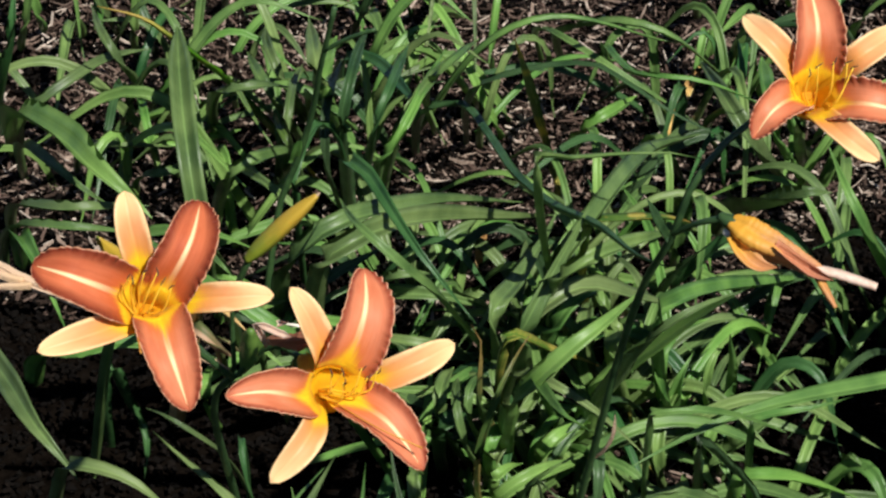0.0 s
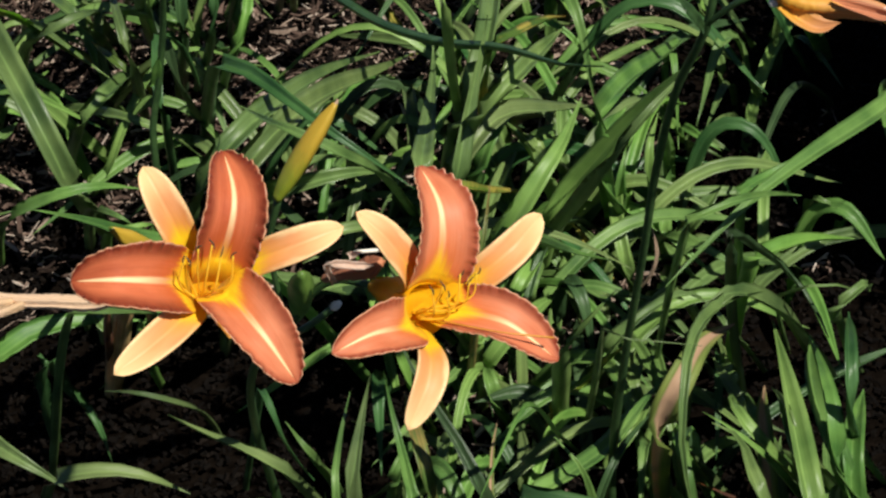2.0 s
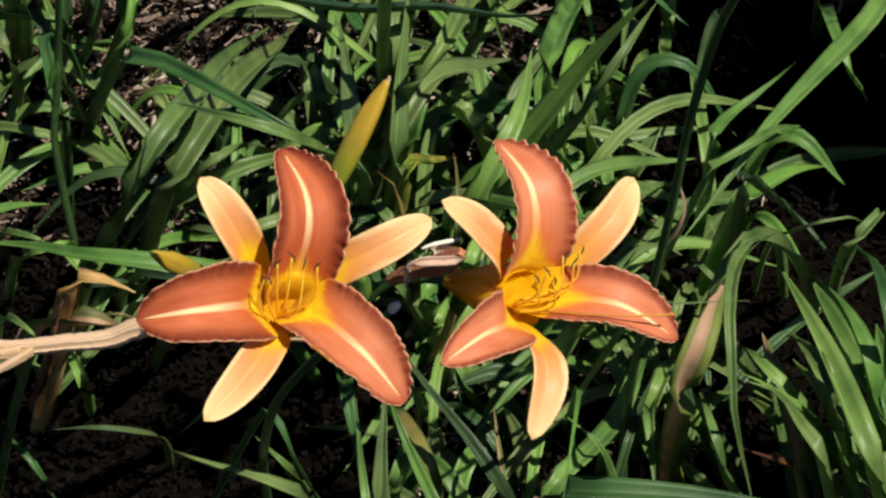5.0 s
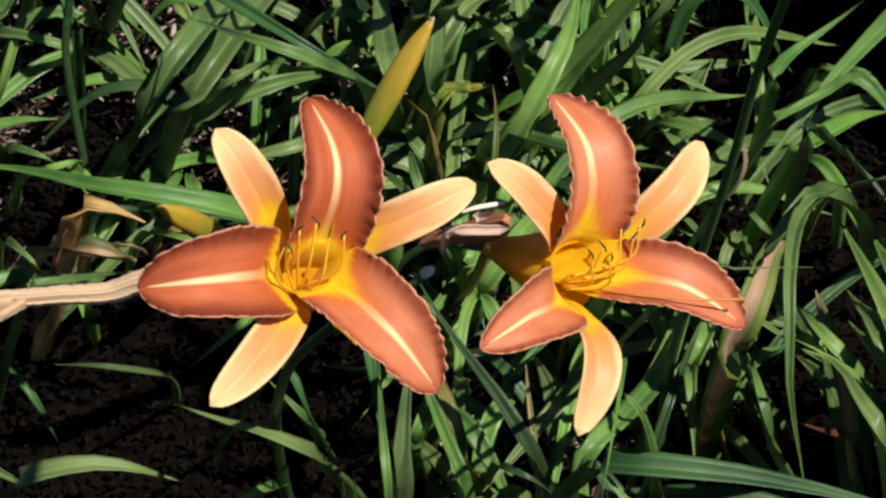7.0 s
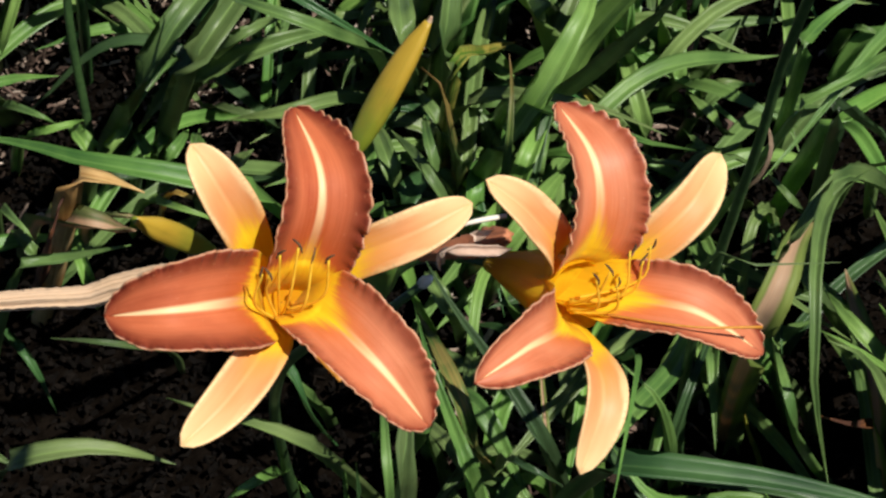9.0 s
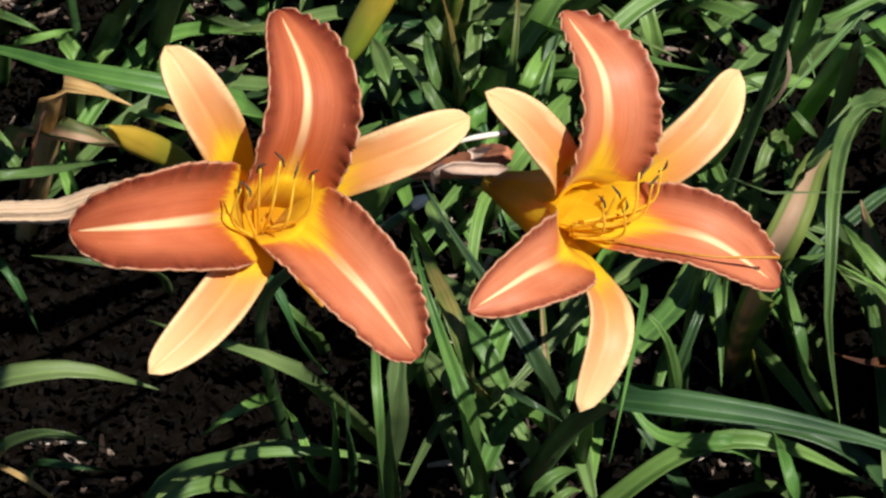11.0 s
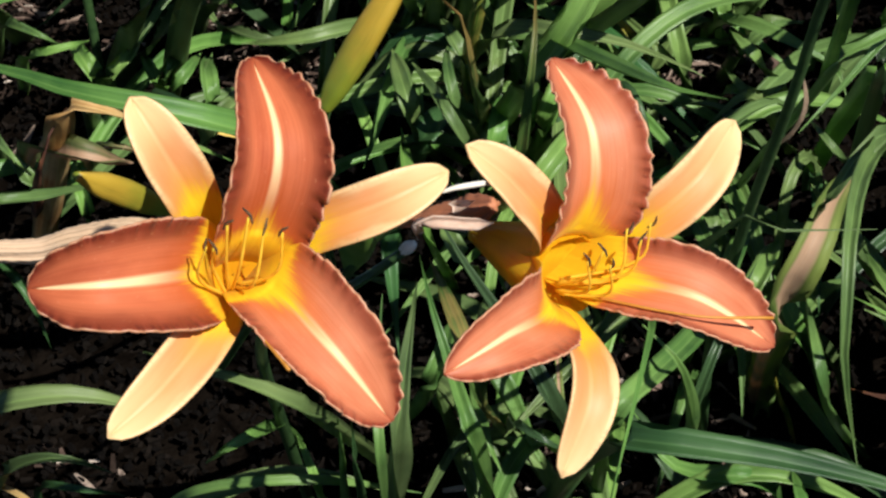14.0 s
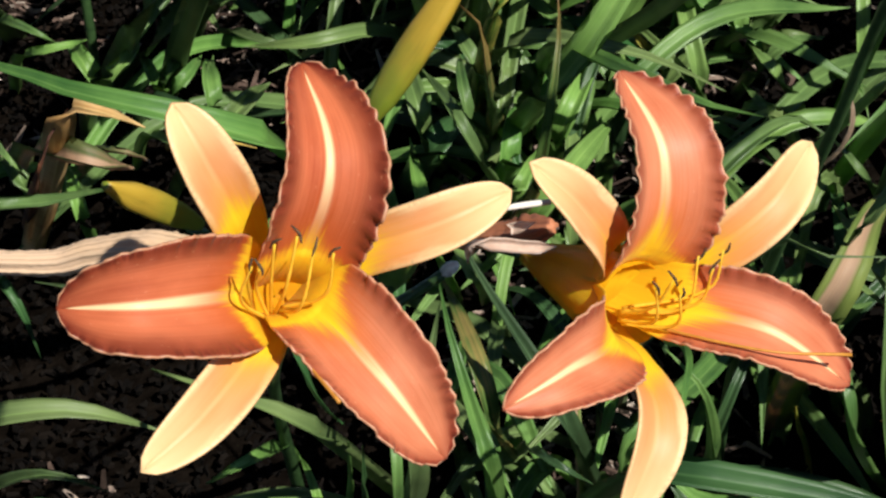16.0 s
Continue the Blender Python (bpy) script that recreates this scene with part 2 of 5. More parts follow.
def mulch_material(name, *tones):
    m, tree, shader = material(name)
    island = node(tree, "ShaderNodeNewGeometry").outputs["Random Per Island"]
    place = node(tree, "ShaderNodeTexCoord").outputs["Object"]
    grain = node(tree, "ShaderNodeTexNoise", {0: place, 2: 260.0, 3: 4.0}).outputs[0]
    color = ramp(tree, island, *tones)
    color = blend(tree, 0.6, color, ramp(tree, grain, (0.3, (0.35, 0.3, 0.28)), (0.7, (1.0, 1.0, 1.0))), "MULTIPLY")
    tree.links.new(color, shader.inputs["Base Color"])
    shader.inputs["Roughness"].default_value = 0.9
    shader.inputs["Specular IOR Level"].default_value = 0.1
    relief = node(tree, "ShaderNodeBump", {"Strength": 0.6, "Distance": 0.0015, "Height": grain})
    tree.links.new(relief.outputs[0], shader.inputs["Normal"])
    return m


MULCH = mulch_material("mulch_chips", (0.0, (0.014, 0.009, 0.006)), (0.3, (0.05, 0.034, 0.026)), (0.62, (0.17, 0.115, 0.09)), (0.86, (0.36, 0.28, 0.22)), (1.0, (0.7, 0.6, 0.5)))
# Crumbs and soil take near-black colours in place of shade between the clumps.
SHADE_CRUMBS = mulch_material("mulch_crumbs", (0.0, (0.003, 0.002, 0.0015)), (0.7, (0.004, 0.003, 0.002)), (1.0, (0.01, 0.007, 0.005)))
SHADE_SOIL = plain_material("soil", (0.002, 0.0015, 0.0012), (0.008, 0.006, 0.0045), 90, 0.95, 0.0, 1.0, 0.006, gloss=0.0)


# ---- building helpers ----
def part(name, bm, mat, parent=None, label="", uv=None):
    mesh = bpy.data.meshes.new(name)
    if uv is not None:
        layer = bm.loops.layers.uv.new("UVMap")
        for face in bm.faces:
            for loop in face.loops:
                loop[layer].uv = uv[loop.vert]
    bm.to_mesh(mesh)
    bm.free()
    mesh.shade_smooth()
    mesh.materials.append(mat)
    ob = new(name, mesh)
    if parent is not None:
        ob.parent = parent
        ob.matrix_parent_inverse = Matrix.Translation(-parent.location)
    return tagged(ob, label)


def spline(points, count):
    """Evenly many places and directions on a smooth curve through the points."""
    p = [Vector(q) for q in points]
    p = [2 * p[0] - p[1], *p, 2 * p[-1] - p[-2]]
    lengths = [(b - a).length for a, b in zip(p[1:-2], p[2:-1])]
    total, made = sum(lengths), []
    for i in range(count):
        s, k = i / (count - 1) * total, 0
        while k < len(lengths) - 1 and s > lengths[k]:
            s, k = s - lengths[k], k + 1
        t = min(1.0, s / max(lengths[k], 1e-9))
        a, b, c, d = p[k : k + 4]
        far_in, far_out = (c - a) * 0.5, (d - b) * 0.5
        chord = lengths[k]
        far_in = far_in.normalized() * chord if far_in.length else far_in
        far_out = far_out.normalized() * chord if far_out.length else far_out
        h = (2 * t**3 - 3 * t**2 + 1, t**3 - 2 * t**2 + t, -2 * t**3 + 3 * t**2, t**3 - t**2)
        g = (6 * t * t - 6 * t, 3 * t * t - 4 * t + 1, -6 * t * t + 6 * t, 3 * t * t - 2 * t)
        place = b * h[0] + far_in * h[1] + c * h[2] + far_out * h[3]
        way = b * g[0] + far_in * g[1] + c * g[2] + far_out * g[3]
        made.append((place, way.normalized()))
    return made


def rod(points, radii, count=16, sides=8, ridges=0, ridge=0.0, wobble=0.0, seed=0, closed=True):
    """A round stalk or pod along a curve; radii are given from start to end."""
    bm = bmesh.new()
    dice = random.Random(seed)
    rings, across = [], None
    for i, (place, way) in enumerate(spline(points, count)):
        s = i / (count - 1) * (len(radii) - 1)
        k = min(int(s), len(radii) - 2)
        r = radii[k] * (1 - (s - k)) + radii[k + 1] * (s - k)
        if across is None:
            across = way.cross(Vector((0.3, 0.2, 1))).normalized()
        across = (across - way * across.dot(way)).normalized()
        other = way.cross(across)
        ring = []
        for j in range(sides):
            a = math.tau * j / sides
            rr = r * (1 + ridge * math.cos(ridges * a)) * (1 + wobble * dice.uniform(-1, 1))
            ring.append(bm.verts.new(place + across * rr * math.cos(a) + other * rr * math.sin(a)))
        rings.append(ring)
    layer = bm.loops.layers.uv.new("UVMap")
    for i, (a, b) in enumerate(zip(rings, rings[1:])):
        for j in range(sides):
            face = bm.faces.new((a[j], a[(j + 1) % sides], b[(j + 1) % sides], b[j]))
            for loop, (du, dv) in zip(face.loops, ((0, 0), (1, 0), (1, 1), (0, 1))):
                loop[layer].uv = ((j + du) / sides, (i + dv) / (count - 1))
    if closed:
        bm.faces.new(rings[0][::-1])
        bm.faces.new(rings[-1])
    return bm


def thing(name, at, label, category, group=""):
    ob = new(name)
    ob.location, ob.empty_display_size = at, 0.05
    return tagged(ob, label, category, group)


leaf_dice = random.Random(11)


ACROSS = (-1.0, -0.55, -0.09, 0.09, 0.55, 1.0)


def strap(points, width, count=18, fold=0.16, lean=0.35, twist=0.0, curl=0.0, tip_start=0.6, thickness=0.0005, sway=0.0):
    """A long keeled blade through the points, with a crease along its middle and its upper face towards the light."""
    bm, uv, prev = bmesh.new(), {}, None
    face_way = Vector((0.6 * lean, -1.2 * lean, 1.0)).normalized()
    for i, (place, way) in enumerate(spline(points, count)):
        t = i / (count - 1)
        side = way.cross(face_way)
        side = side.normalized() if side.length > 1e-4 else Vector((1, 0, 0))
        up = side.cross(way).normalized()
        turn = Matrix.Rotation(twist + curl * (t - 0.4), 3, way)
        side, up = turn @ side, turn @ up
        taper = 1.0 if t < tip_start else max(0.0, 1 - ((t - tip_start) / (1 - tip_start)) ** 1.5)
        half = width * 0.5 * (0.85 + 0.15 * min(1, t / 0.35)) * max(taper, 0.03)
        half *= 1 + 0.05 * math.sin(11 * t + 40 * sway)
        place = place + side * sway * 0.12 * math.sin(5 * t + 90 * sway)
        row = []
        for x in ACROSS:
            lift = fold * half * (abs(x) - 0.5) * 1.8
            v = bm.verts.new(place + side * half * x + up * lift)
            uv[v] = (0.5 + x * 0.5, t)
            row.append(v)
        for x in ACROSS[-2:0:-1]:
            lift = fold * half * (abs(x) - 0.5) * 1.8 - thickness * (1.8 if abs(x) < 0.2 else 1)
            v = bm.verts.new(place + side * half * x + up * lift)
            uv[v] = (0.5 + x * 0.5, t)
            row.append(v)
        if prev:
            for j in range(len(row)):
                bm.faces.new((prev[j], prev[(j + 1) % len(row)], row[(j + 1) % len(row)], row[j]))
        else:
            bm.faces.new(row)
        prev = row
    bm.faces.new(prev[::-1])
    return bm, uv


def clump(x, y):
    return thing("daylily_plant", (x, y, 0), "clump of green strap-like daylily leaves rooted in bark mulch", "plant", "daylily clumps")


LEAF_LABEL = {"leaf_rust": "dead rust-brown leaf", "leaf_yellowing": "yellowing strap leaf", "leaf_browned": "brown withering strap leaf", "leaf_straw": "dry straw-coloured leaf", "leaf_spotted": "green leaf with brown tip", "leaf_blue_green": "dark blue-green strap leaf"}


FRONT = Vector((0.06, -0.65, 1.26))  # the clumps lean over the path, where the light is


def leaf(plant, line, width, mat, hangs=False):
    """One blade of a clump, from the ground through the given places to its tip."""
    a, b, *more = (Vector(q) for q in line)
    back = Vector((a.x - b.x, a.y - b.y, 0))
    if hangs:
        foot = a + (a - FRONT) * (a.z / (FRONT.z - a.z))
        points = (foot, foot * 0.5 + a * 0.5, a, b, *more)
    elif a.z > 0.035:
        root = (a + back.normalized() * max(0.3 * back.length, 0.6 * a.z)) * 0.3 + (a + (a - FRONT) * (a.z / (FRONT.z - a.z))) * 0.7
        root.z = -0.01
        points = (root, a, b, *more)
    else:
        points = (a - Vector((0, 0, a.z + 0.01)), (a * 0.6 + b * 0.4), b, *more)
    bm, uv = strap(points, width * 1.1, 14 + 2 * len(points), twist=leaf_dice.uniform(-0.3, 0.3), curl=leaf_dice.uniform(-0.5, 0.5), fold=leaf_dice.uniform(0.3, 0.75), tip_start=leaf_dice.uniform(0.5, 0.8), sway=leaf_dice.uniform(-0.02, 0.02))
    return part("leaf", bm, mat, plant, LEAF_LABEL.get(mat.name, ""), uv)


# ---- flowers ----
def tepal(flower, kind, axis, base, throat, start, mid, tip, width, seed, mat):
    dice = random.Random(seed)
    axis, base, start, mid, tip = (Vector(q) for q in (axis, base, start, mid, tip))
    out = tip - Vector(throat)
    out = (out - axis * out.dot(axis)).normalized()
    side_first = axis.cross(out).normalized()
    petal = kind == "petal"
    rows, cols = (120, 27) if petal else (40, 13)
    bm, uv, grid = bmesh.new(), {}, []
    line = spline((base + out * 0.003, base * 0.55 + start * 0.45 - out * 0.0005, start, mid, tip), rows)
    lengths = (start - base).length / ((start - base).length + (mid - start).length + (tip - mid).length)
    phase = dice.uniform(0, 6.28)
    crimp = (dice.uniform(0.8, 1.1), dice.uniform(1.1, 1.5))
    crimp = crimp if dice.random() < 0.4 else crimp[::-1]
    for i, (place, way) in enumerate(line):
        t = i / (rows - 1)
        s = (t - lengths) / (1 - lengths)
        side = (side_first - way * side_first.dot(way)).normalized()
        face = way.cross(side)
        begin = 0.93 if petal else 1.0
        if s < 0:
            w = 0.009 + (begin * width - 0.009) * (t / lengths) ** 1.2
        else:
            swell = begin + (1 - begin) * math.sin(min(1, s / 0.3) * math.pi / 2) if petal else 1 + 0.08 * math.sin(s * math.pi)
            w = width * swell * max(0.0, 1 - max(0.0, (s - (0.2 if petal else 0.3)) / (0.8 if petal else 0.7)) ** (2.2 if petal else 3.0)) ** (0.6 if petal else 0.52)
            w = max(w, width * 0.05)
        row = []
        for j in range(cols):
            x = j / (cols - 1) * 2 - 1
            reach = w * 0.5 * x
            bowl = 1 - min(1, max(0, s) * 2.6)
            radius = 0.006 + 0.013 * max(0.0, min(1, t / max(lengths, 1e-3)))
            lift = bowl * reach * reach / (2 * radius) + (1 - bowl) * abs(x) ** 1.7 * w * (0.23 if petal else 0.2)
            groove = -0.0006 * math.exp(-((x / 0.12) ** 2)) if s > 0 else 0
            ruffle = 0.0
            if petal and s > 0.02:
                strong = min(1, s / 0.2) * min(1, (1.04 - s) / 0.1) * crimp[x > 0] * (0.95 + 0.9 * noise.noise((s * 4, 3 if x > 0 else 8, seed)))
                edge = max(0.0, (abs(x) - 0.7) / 0.3) ** 1.5
                wave = 0.7 * noise.noise((s * 22 + phase, x * 0.8, seed)) + 0.5 * math.sin(s * 85 + 5 * noise.noise((s * 6, x, seed)) + phase) + 0.4 * noise.noise((s * 60 + phase, x, seed + 5))
                ruffle = strong * (edge * 0.0016 * wave + 0.0008 * edge * edge) + 0.0009 * noise.noise((s * 3 + phase, x * 1.4, seed))
                reach *= 1 + 0.03 * edge * strong * noise.noise((s * 38 + phase, x, seed + 9)) + (0.05 * noise.noise((s * 3.3, 2 if x > 0 else 7, seed)) + 0.05 * edge * noise.noise((s * 10, 4 if x > 0 else 6, seed))) * min(1, s / 0.2)
            elif s > 0.02:
                ruffle = 0.0006 * max(0.0, abs(x) - 0.5) * math.sin(9 * s + phase)
            v = bm.verts.new(place + side * reach + face * (lift + groove + ruffle))
            uv[v] = (0.5 + 0.5 * x, t * 0.42 / max(lengths, 1e-3) if s < 0 else 0.42 + 0.58 * s)
            row.append(v)
        grid.append(row)
    for a, b in zip(grid, grid[1:]):
        for j in range(cols - 1):
            bm.faces.new((a[j], a[j + 1], b[j + 1], b[j]))
    ob = part(kind, bm, mat, flower, "rust-orange ruffled petal with pale midrib" if petal else "pale peach sepal", uv)
    shell = ob.modifiers.new("thickness", "SOLIDIFY")
    shell.thickness, shell.offset = 0.0006, -1
    return ob


def stamen(flower, a, b, c, seed):
    dice = random.Random(seed)
    a, b, c = Vector(a), Vector(b), Vector(c)
    held = part("stamen", rod((a, b, c), (0.00065, 0.00055, 0.0004), 14, 6), FILAMENT, flower, "golden curved filament")
    way = Vector((dice.uniform(-0.5, 0.8), dice.uniform(-0.2, 0.5), dice.uniform(0.5, 1))).normalized()
    bend = Vector((dice.uniform(-1, 1), 0, dice.uniform(-1, 1))) * 0.0012
    part("anther", rod((c - way * 0.0022, c + bend, c + way * 0.0034), (0.00025, 0.00045, 0.00045, 0.00025), 8, 6, wobble=0.15, seed=seed), ANTHER, flower, "dark brown anther")
    return held


def bloom(stalk, axis, base, throat, tepals, stamens, style, seed):
    axis = Vector(axis).normalized()
    base, throat = Vector(base), Vector(throat)
    flower = part("flower", rod((base - axis * 0.006, base - axis * 0.003, base), (0.0022, 0.0036, 0.0034), 8, 12), TUBE, stalk, "open orange daylily flower")
    part("throat", rod((base - axis * 0.001, base * 0.5 + throat * 0.5, throat - axis * 0.003), (0.004, 0.0085, 0.0122, 0.0142), 16, 30, 6, 0.03, closed=False), THROAT, flower, "deep golden throat")
    # Shallow gold floor added over the deep tube, so the throat looks sunlit.
    part("added_throat_floor", rod((throat - axis * 0.012, throat - axis * 0.009, throat - axis * 0.004), (0.0003, 0.0058, 0.0098, 0.0118), 12, 30, 6, 0.04, closed=False), THROAT, flower, "golden floor added in the throat to catch the sun")
    for n, (key, start, mid, tip, width) in enumerate(tepals):
        tepal(flower, "petal" if key[0] == "p" else "sepal", axis, base, throat, start, mid, tip, width, seed * 20 + n, SEPAL if key[0] == "s" else PETAL_DEEP if seed == 1 and key != "p2" else PETAL)
    for n, (a, b, c) in enumerate(stamens):
        stamen(flower, a, b, c, seed * 50 + n)
    if style:
        part("pistil", rod(style, (0.00055, 0.0005, 0.0004, 0.0006), 18, 6), STYLE, flower, "long golden style")
    return flower


# ---- ground ----
def ground():
    dice = random.Random(5)
    near_x, near_y = [-1.2 + 0.05 * i for i in range(45)], [-0.2 + 0.05 * i for i in range(56)]
    far = (2, 4, 8, 16, 32, 60)
    xs = [-f for f in far[::-1]] + near_x + list(far)
    ys = [-f for f in far[::-1]] + near_y + [f + 1.5 for f in far]
    bm = bmesh.new()
    rows = [[bm.verts.new((x, y, 0.012 * noise.noise((x * 7, y * 7, 0)) + 0.006 * noise.noise((x * 23, y * 23, 4)) if abs(x) < 1.3 and -0.3 < y < 2.7 else 0)) for x in xs] for y in ys]
    for a, b in zip(rows, rows[1:]):
        for j in range(len(xs) - 1):
            bm.faces.new((a[j], a[j + 1], b[j + 1], b[j]))
    return tagged(part("ground", bm, SHADE_SOIL), "soil under bark mulch, coloured near-black for shade", "ground", kind="structure")


def chips(name, count, long, wide, thick, seed, label, category, mat, patchy=True):
    """Loose flat pieces lying on the soil, in one mesh."""
    dice = random.Random(seed)
    verts, faces, made = [], [], 0
    while made < count:
        x, y = dice.uniform(-0.95, 0.62), dice.uniform(0.2, 2.05)
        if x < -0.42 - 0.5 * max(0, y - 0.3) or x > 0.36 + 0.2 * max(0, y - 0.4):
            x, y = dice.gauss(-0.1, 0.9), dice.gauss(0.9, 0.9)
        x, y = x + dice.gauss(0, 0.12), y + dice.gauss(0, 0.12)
        # The x, y terms drop pale chips so the black ground reads as shade.
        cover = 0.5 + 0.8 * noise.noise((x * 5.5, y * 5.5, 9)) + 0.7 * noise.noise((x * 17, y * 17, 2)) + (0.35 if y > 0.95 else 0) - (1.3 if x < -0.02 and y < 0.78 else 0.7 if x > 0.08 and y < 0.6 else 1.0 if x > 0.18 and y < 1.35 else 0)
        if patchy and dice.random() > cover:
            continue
        made += 1
        l, w, h = dice.uniform(*long) * dice.uniform(0.35, 1), dice.uniform(*wide), dice.uniform(*thick)
        turn = Euler((dice.gauss(0, 0.5), dice.gauss(0, 0.3), dice.uniform(0, math.tau))).to_matrix()
        z = 0.012 * noise.noise((x * 7, y * 7, 0)) + 0.006 * noise.noise((x * 23, y * 23, 4)) + dice.uniform(0.0, 0.016)
        n, bow, hook = len(verts), dice.gauss(0, 0.16), dice.gauss(0, 0.12)
        for k in (-1, 0, 1):
            thin_end = dice.uniform(0.25, 0.9) if k else 1.0
            for sy, sz in ((-1, -1), (1, -1), (1, 1), (-1, 1)):
                q = Vector((k * l * 0.5, sy * w * 0.5 * thin_end + (bow * l if k else 0), sz * h * 0.5 + (hook * l if k else 0)))
                verts.append(turn @ q + Vector((x, y, z)))
        for a in (n, n + 4):
            faces += [(a + e, a + (e + 1) % 4, a + 4 + (e + 1) % 4, a + 4 + e) for e in range(4)]
        faces += [(n + 3, n + 2, n + 1, n), (n + 8, n + 9, n + 10, n + 11)]
    mesh = bpy.data.meshes.new(name)
    mesh.from_pydata(verts, [], faces)
    mesh.materials.append(mat)
    return tagged(new(name, mesh), label, category, kind="stuff")


ground()
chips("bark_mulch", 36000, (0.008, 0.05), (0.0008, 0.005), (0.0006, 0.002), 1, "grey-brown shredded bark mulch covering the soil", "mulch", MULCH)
chips("mulch_crumbs", 60000, (0.004, 0.014), (0.001, 0.005), (0.001, 0.004), 2, "bark and soil crumbs, coloured near-black for the shade between clumps", "mulch", SHADE_CRUMBS, False)

# ---- flower stalk with the two open flowers ----
stalk = thing("daylily_stalk", (-0.108, 0.43, 0), "tall green daylily stalk with two open orange flowers", "flower stalk", "daylily stalks")
part("stem", rod(((-0.108, 0.43, -0.01), (-0.103, 0.351, 0.184), (-0.095, 0.293, 0.282), (-0.086, 0.246, 0.349), (-0.07, 0.182, 0.433), (-0.046, 0.12, 0.51), (-0.022, 0.092, 0.552)), (0.0036, 0.0034, 0.003, 0.0026, 0.0022), 30, 10), STEM, stalk)
part("pedicel", rod(((-0.026, 0.094, 0.545), (-0.045, 0.062, 0.585), (-0.0563, 0.023, 0.622)), (0.002, 0.0018, 0.0022), 12, 8), STEM, stalk)
part("pedicel", rod(((-0.022, 0.092, 0.55), (-0.008, 0.085, 0.576), (0.008, 0.076, 0.592), (0.0275, 0.0605, 0.6)), (0.002, 0.0018, 0.002), 12, 8), STEM, stalk)
bloom(stalk, (0.327, -0.6, 0.73), (-0.0510, 0.0133, 0.6337), (-0.0412, -0.0047, 0.6556), (
    ("p1", (-0.0344, -0.0007, 0.6668), (-0.0242, 0.0065, 0.6956), (-0.0321, 0.0402, 0.7022), 0.031),
    ("p2", (-0.0313, -0.0122, 0.6560), (-0.0126, -0.0383, 0.6535), (0.0020, -0.0447, 0.6263), 0.0315),
    ("p3", (-0.0533, -0.0135, 0.6648), (-0.0736, -0.0342, 0.6843), (-0.0991, -0.0320, 0.6827), 0.0345),
    ("s1", (-0.0523, 0.0042, 0.6762), (-0.0589, 0.0037, 0.7033), (-0.0659, 0.0116, 0.7157), 0.0172),
    ("s2", (-0.0204, 0.0040, 0.6617), (0.0053, 0.0022, 0.6733), (0.0253, 0.0118, 0.6750), 0.016),
    ("s3", (-0.0479, -0.0210, 0.6534), (-0.0620, -0.0526, 0.6584), (-0.0779, -0.0681, 0.6552), 0.016),
), (
    ((-0.0466, -0.0114, 0.6526), (-0.0510, -0.0211, 0.6712), (-0.0463, -0.0223, 0.6846)),
    ((-0.0458, -0.0110, 0.6526), (-0.0468, -0.0177, 0.6721), (-0.0443, -0.0223, 0.6837)),
    ((-0.0449, -0.0101, 0.6528), (-0.0426, -0.0157, 0.6719), (-0.0400, -0.0163, 0.6867)),
    ((-0.0432, -0.0091, 0.6529), (-0.0349, -0.0195, 0.6653), (-0.0295, -0.0150, 0.6830)),
    ((-0.0423, -0.0083, 0.6532), (-0.0282, -0.0157, 0.6654), (-0.0244, -0.0150, 0.6807)),
    ((-0.0441, -0.0100, 0.6526), (-0.0387, -0.0163, 0.6697), (-0.0338, -0.0132, 0.6864)),
), ((-0.0405, -0.0108, 0.6530), (-0.0333, -0.0369, 0.6613), (-0.0240, -0.0536, 0.6625)), 1)
bloom(stalk, (0.499, -0.525, 0.689), (0.031, 0.056, 0.603), (0.0599, 0.0204, 0.6155), (
    ("p1", (0.0634, 0.0282, 0.6306), (0.0705, 0.0364, 0.6607), (0.0593, 0.0643, 0.6708), 0.0335),
    ("p2", (0.0736, 0.0185, 0.6158), (0.1003, 0.0060, 0.6159), (0.1235, 0.0041, 0.5928), 0.0278),
    ("p3", (0.0520, 0.0040, 0.6203), (0.0374, -0.0251, 0.6378), (0.0192, -0.0372, 0.6369), 0.0272),
    ("s1", (0.0530, 0.0256, 0.6331), (0.0439, 0.0193, 0.6611), (0.0307, 0.0221, 0.6757), 0.0162),
    ("s2", (0.0795, 0.0348, 0.6210), (0.1014, 0.0393, 0.6347), (0.1174, 0.0613, 0.6403), 0.017),
    ("s3", (0.0585, 0.0005, 0.6101), (0.0632, -0.0261, 0.6125), (0.0519, -0.0459, 0.5946), 0.016),
), (
    ((0.0550, 0.0151, 0.6150), (0.0649, 0.0040, 0.6255), (0.0655, 0.0020, 0.6410)),
    ((0.0559, 0.0146, 0.6140), (0.0711, 0.0053, 0.6220), (0.0725, 0.0033, 0.6369)),
    ((0.0552, 0.0166, 0.6160), (0.0653, 0.0077, 0.6281), (0.0707, 0.0062, 0.6404)),
    ((0.0552, 0.0173, 0.6165), (0.0743, 0.0107, 0.6239), (0.0788, 0.0147, 0.6410)),
    ((0.0552, 0.0173, 0.6165), (0.0780, 0.0127, 0.6227), (0.0830, 0.0133, 0.6369)),
    ((0.0562, 0.0184, 0.6166), (0.0820, 0.0177, 0.6236), (0.0865, 0.0188, 0.6386)),
), ((0.0578, 0.0144, 0.6154), (0.0963, -0.0046, 0.6196), (0.1229, -0.0011, 0.6116)), 2)
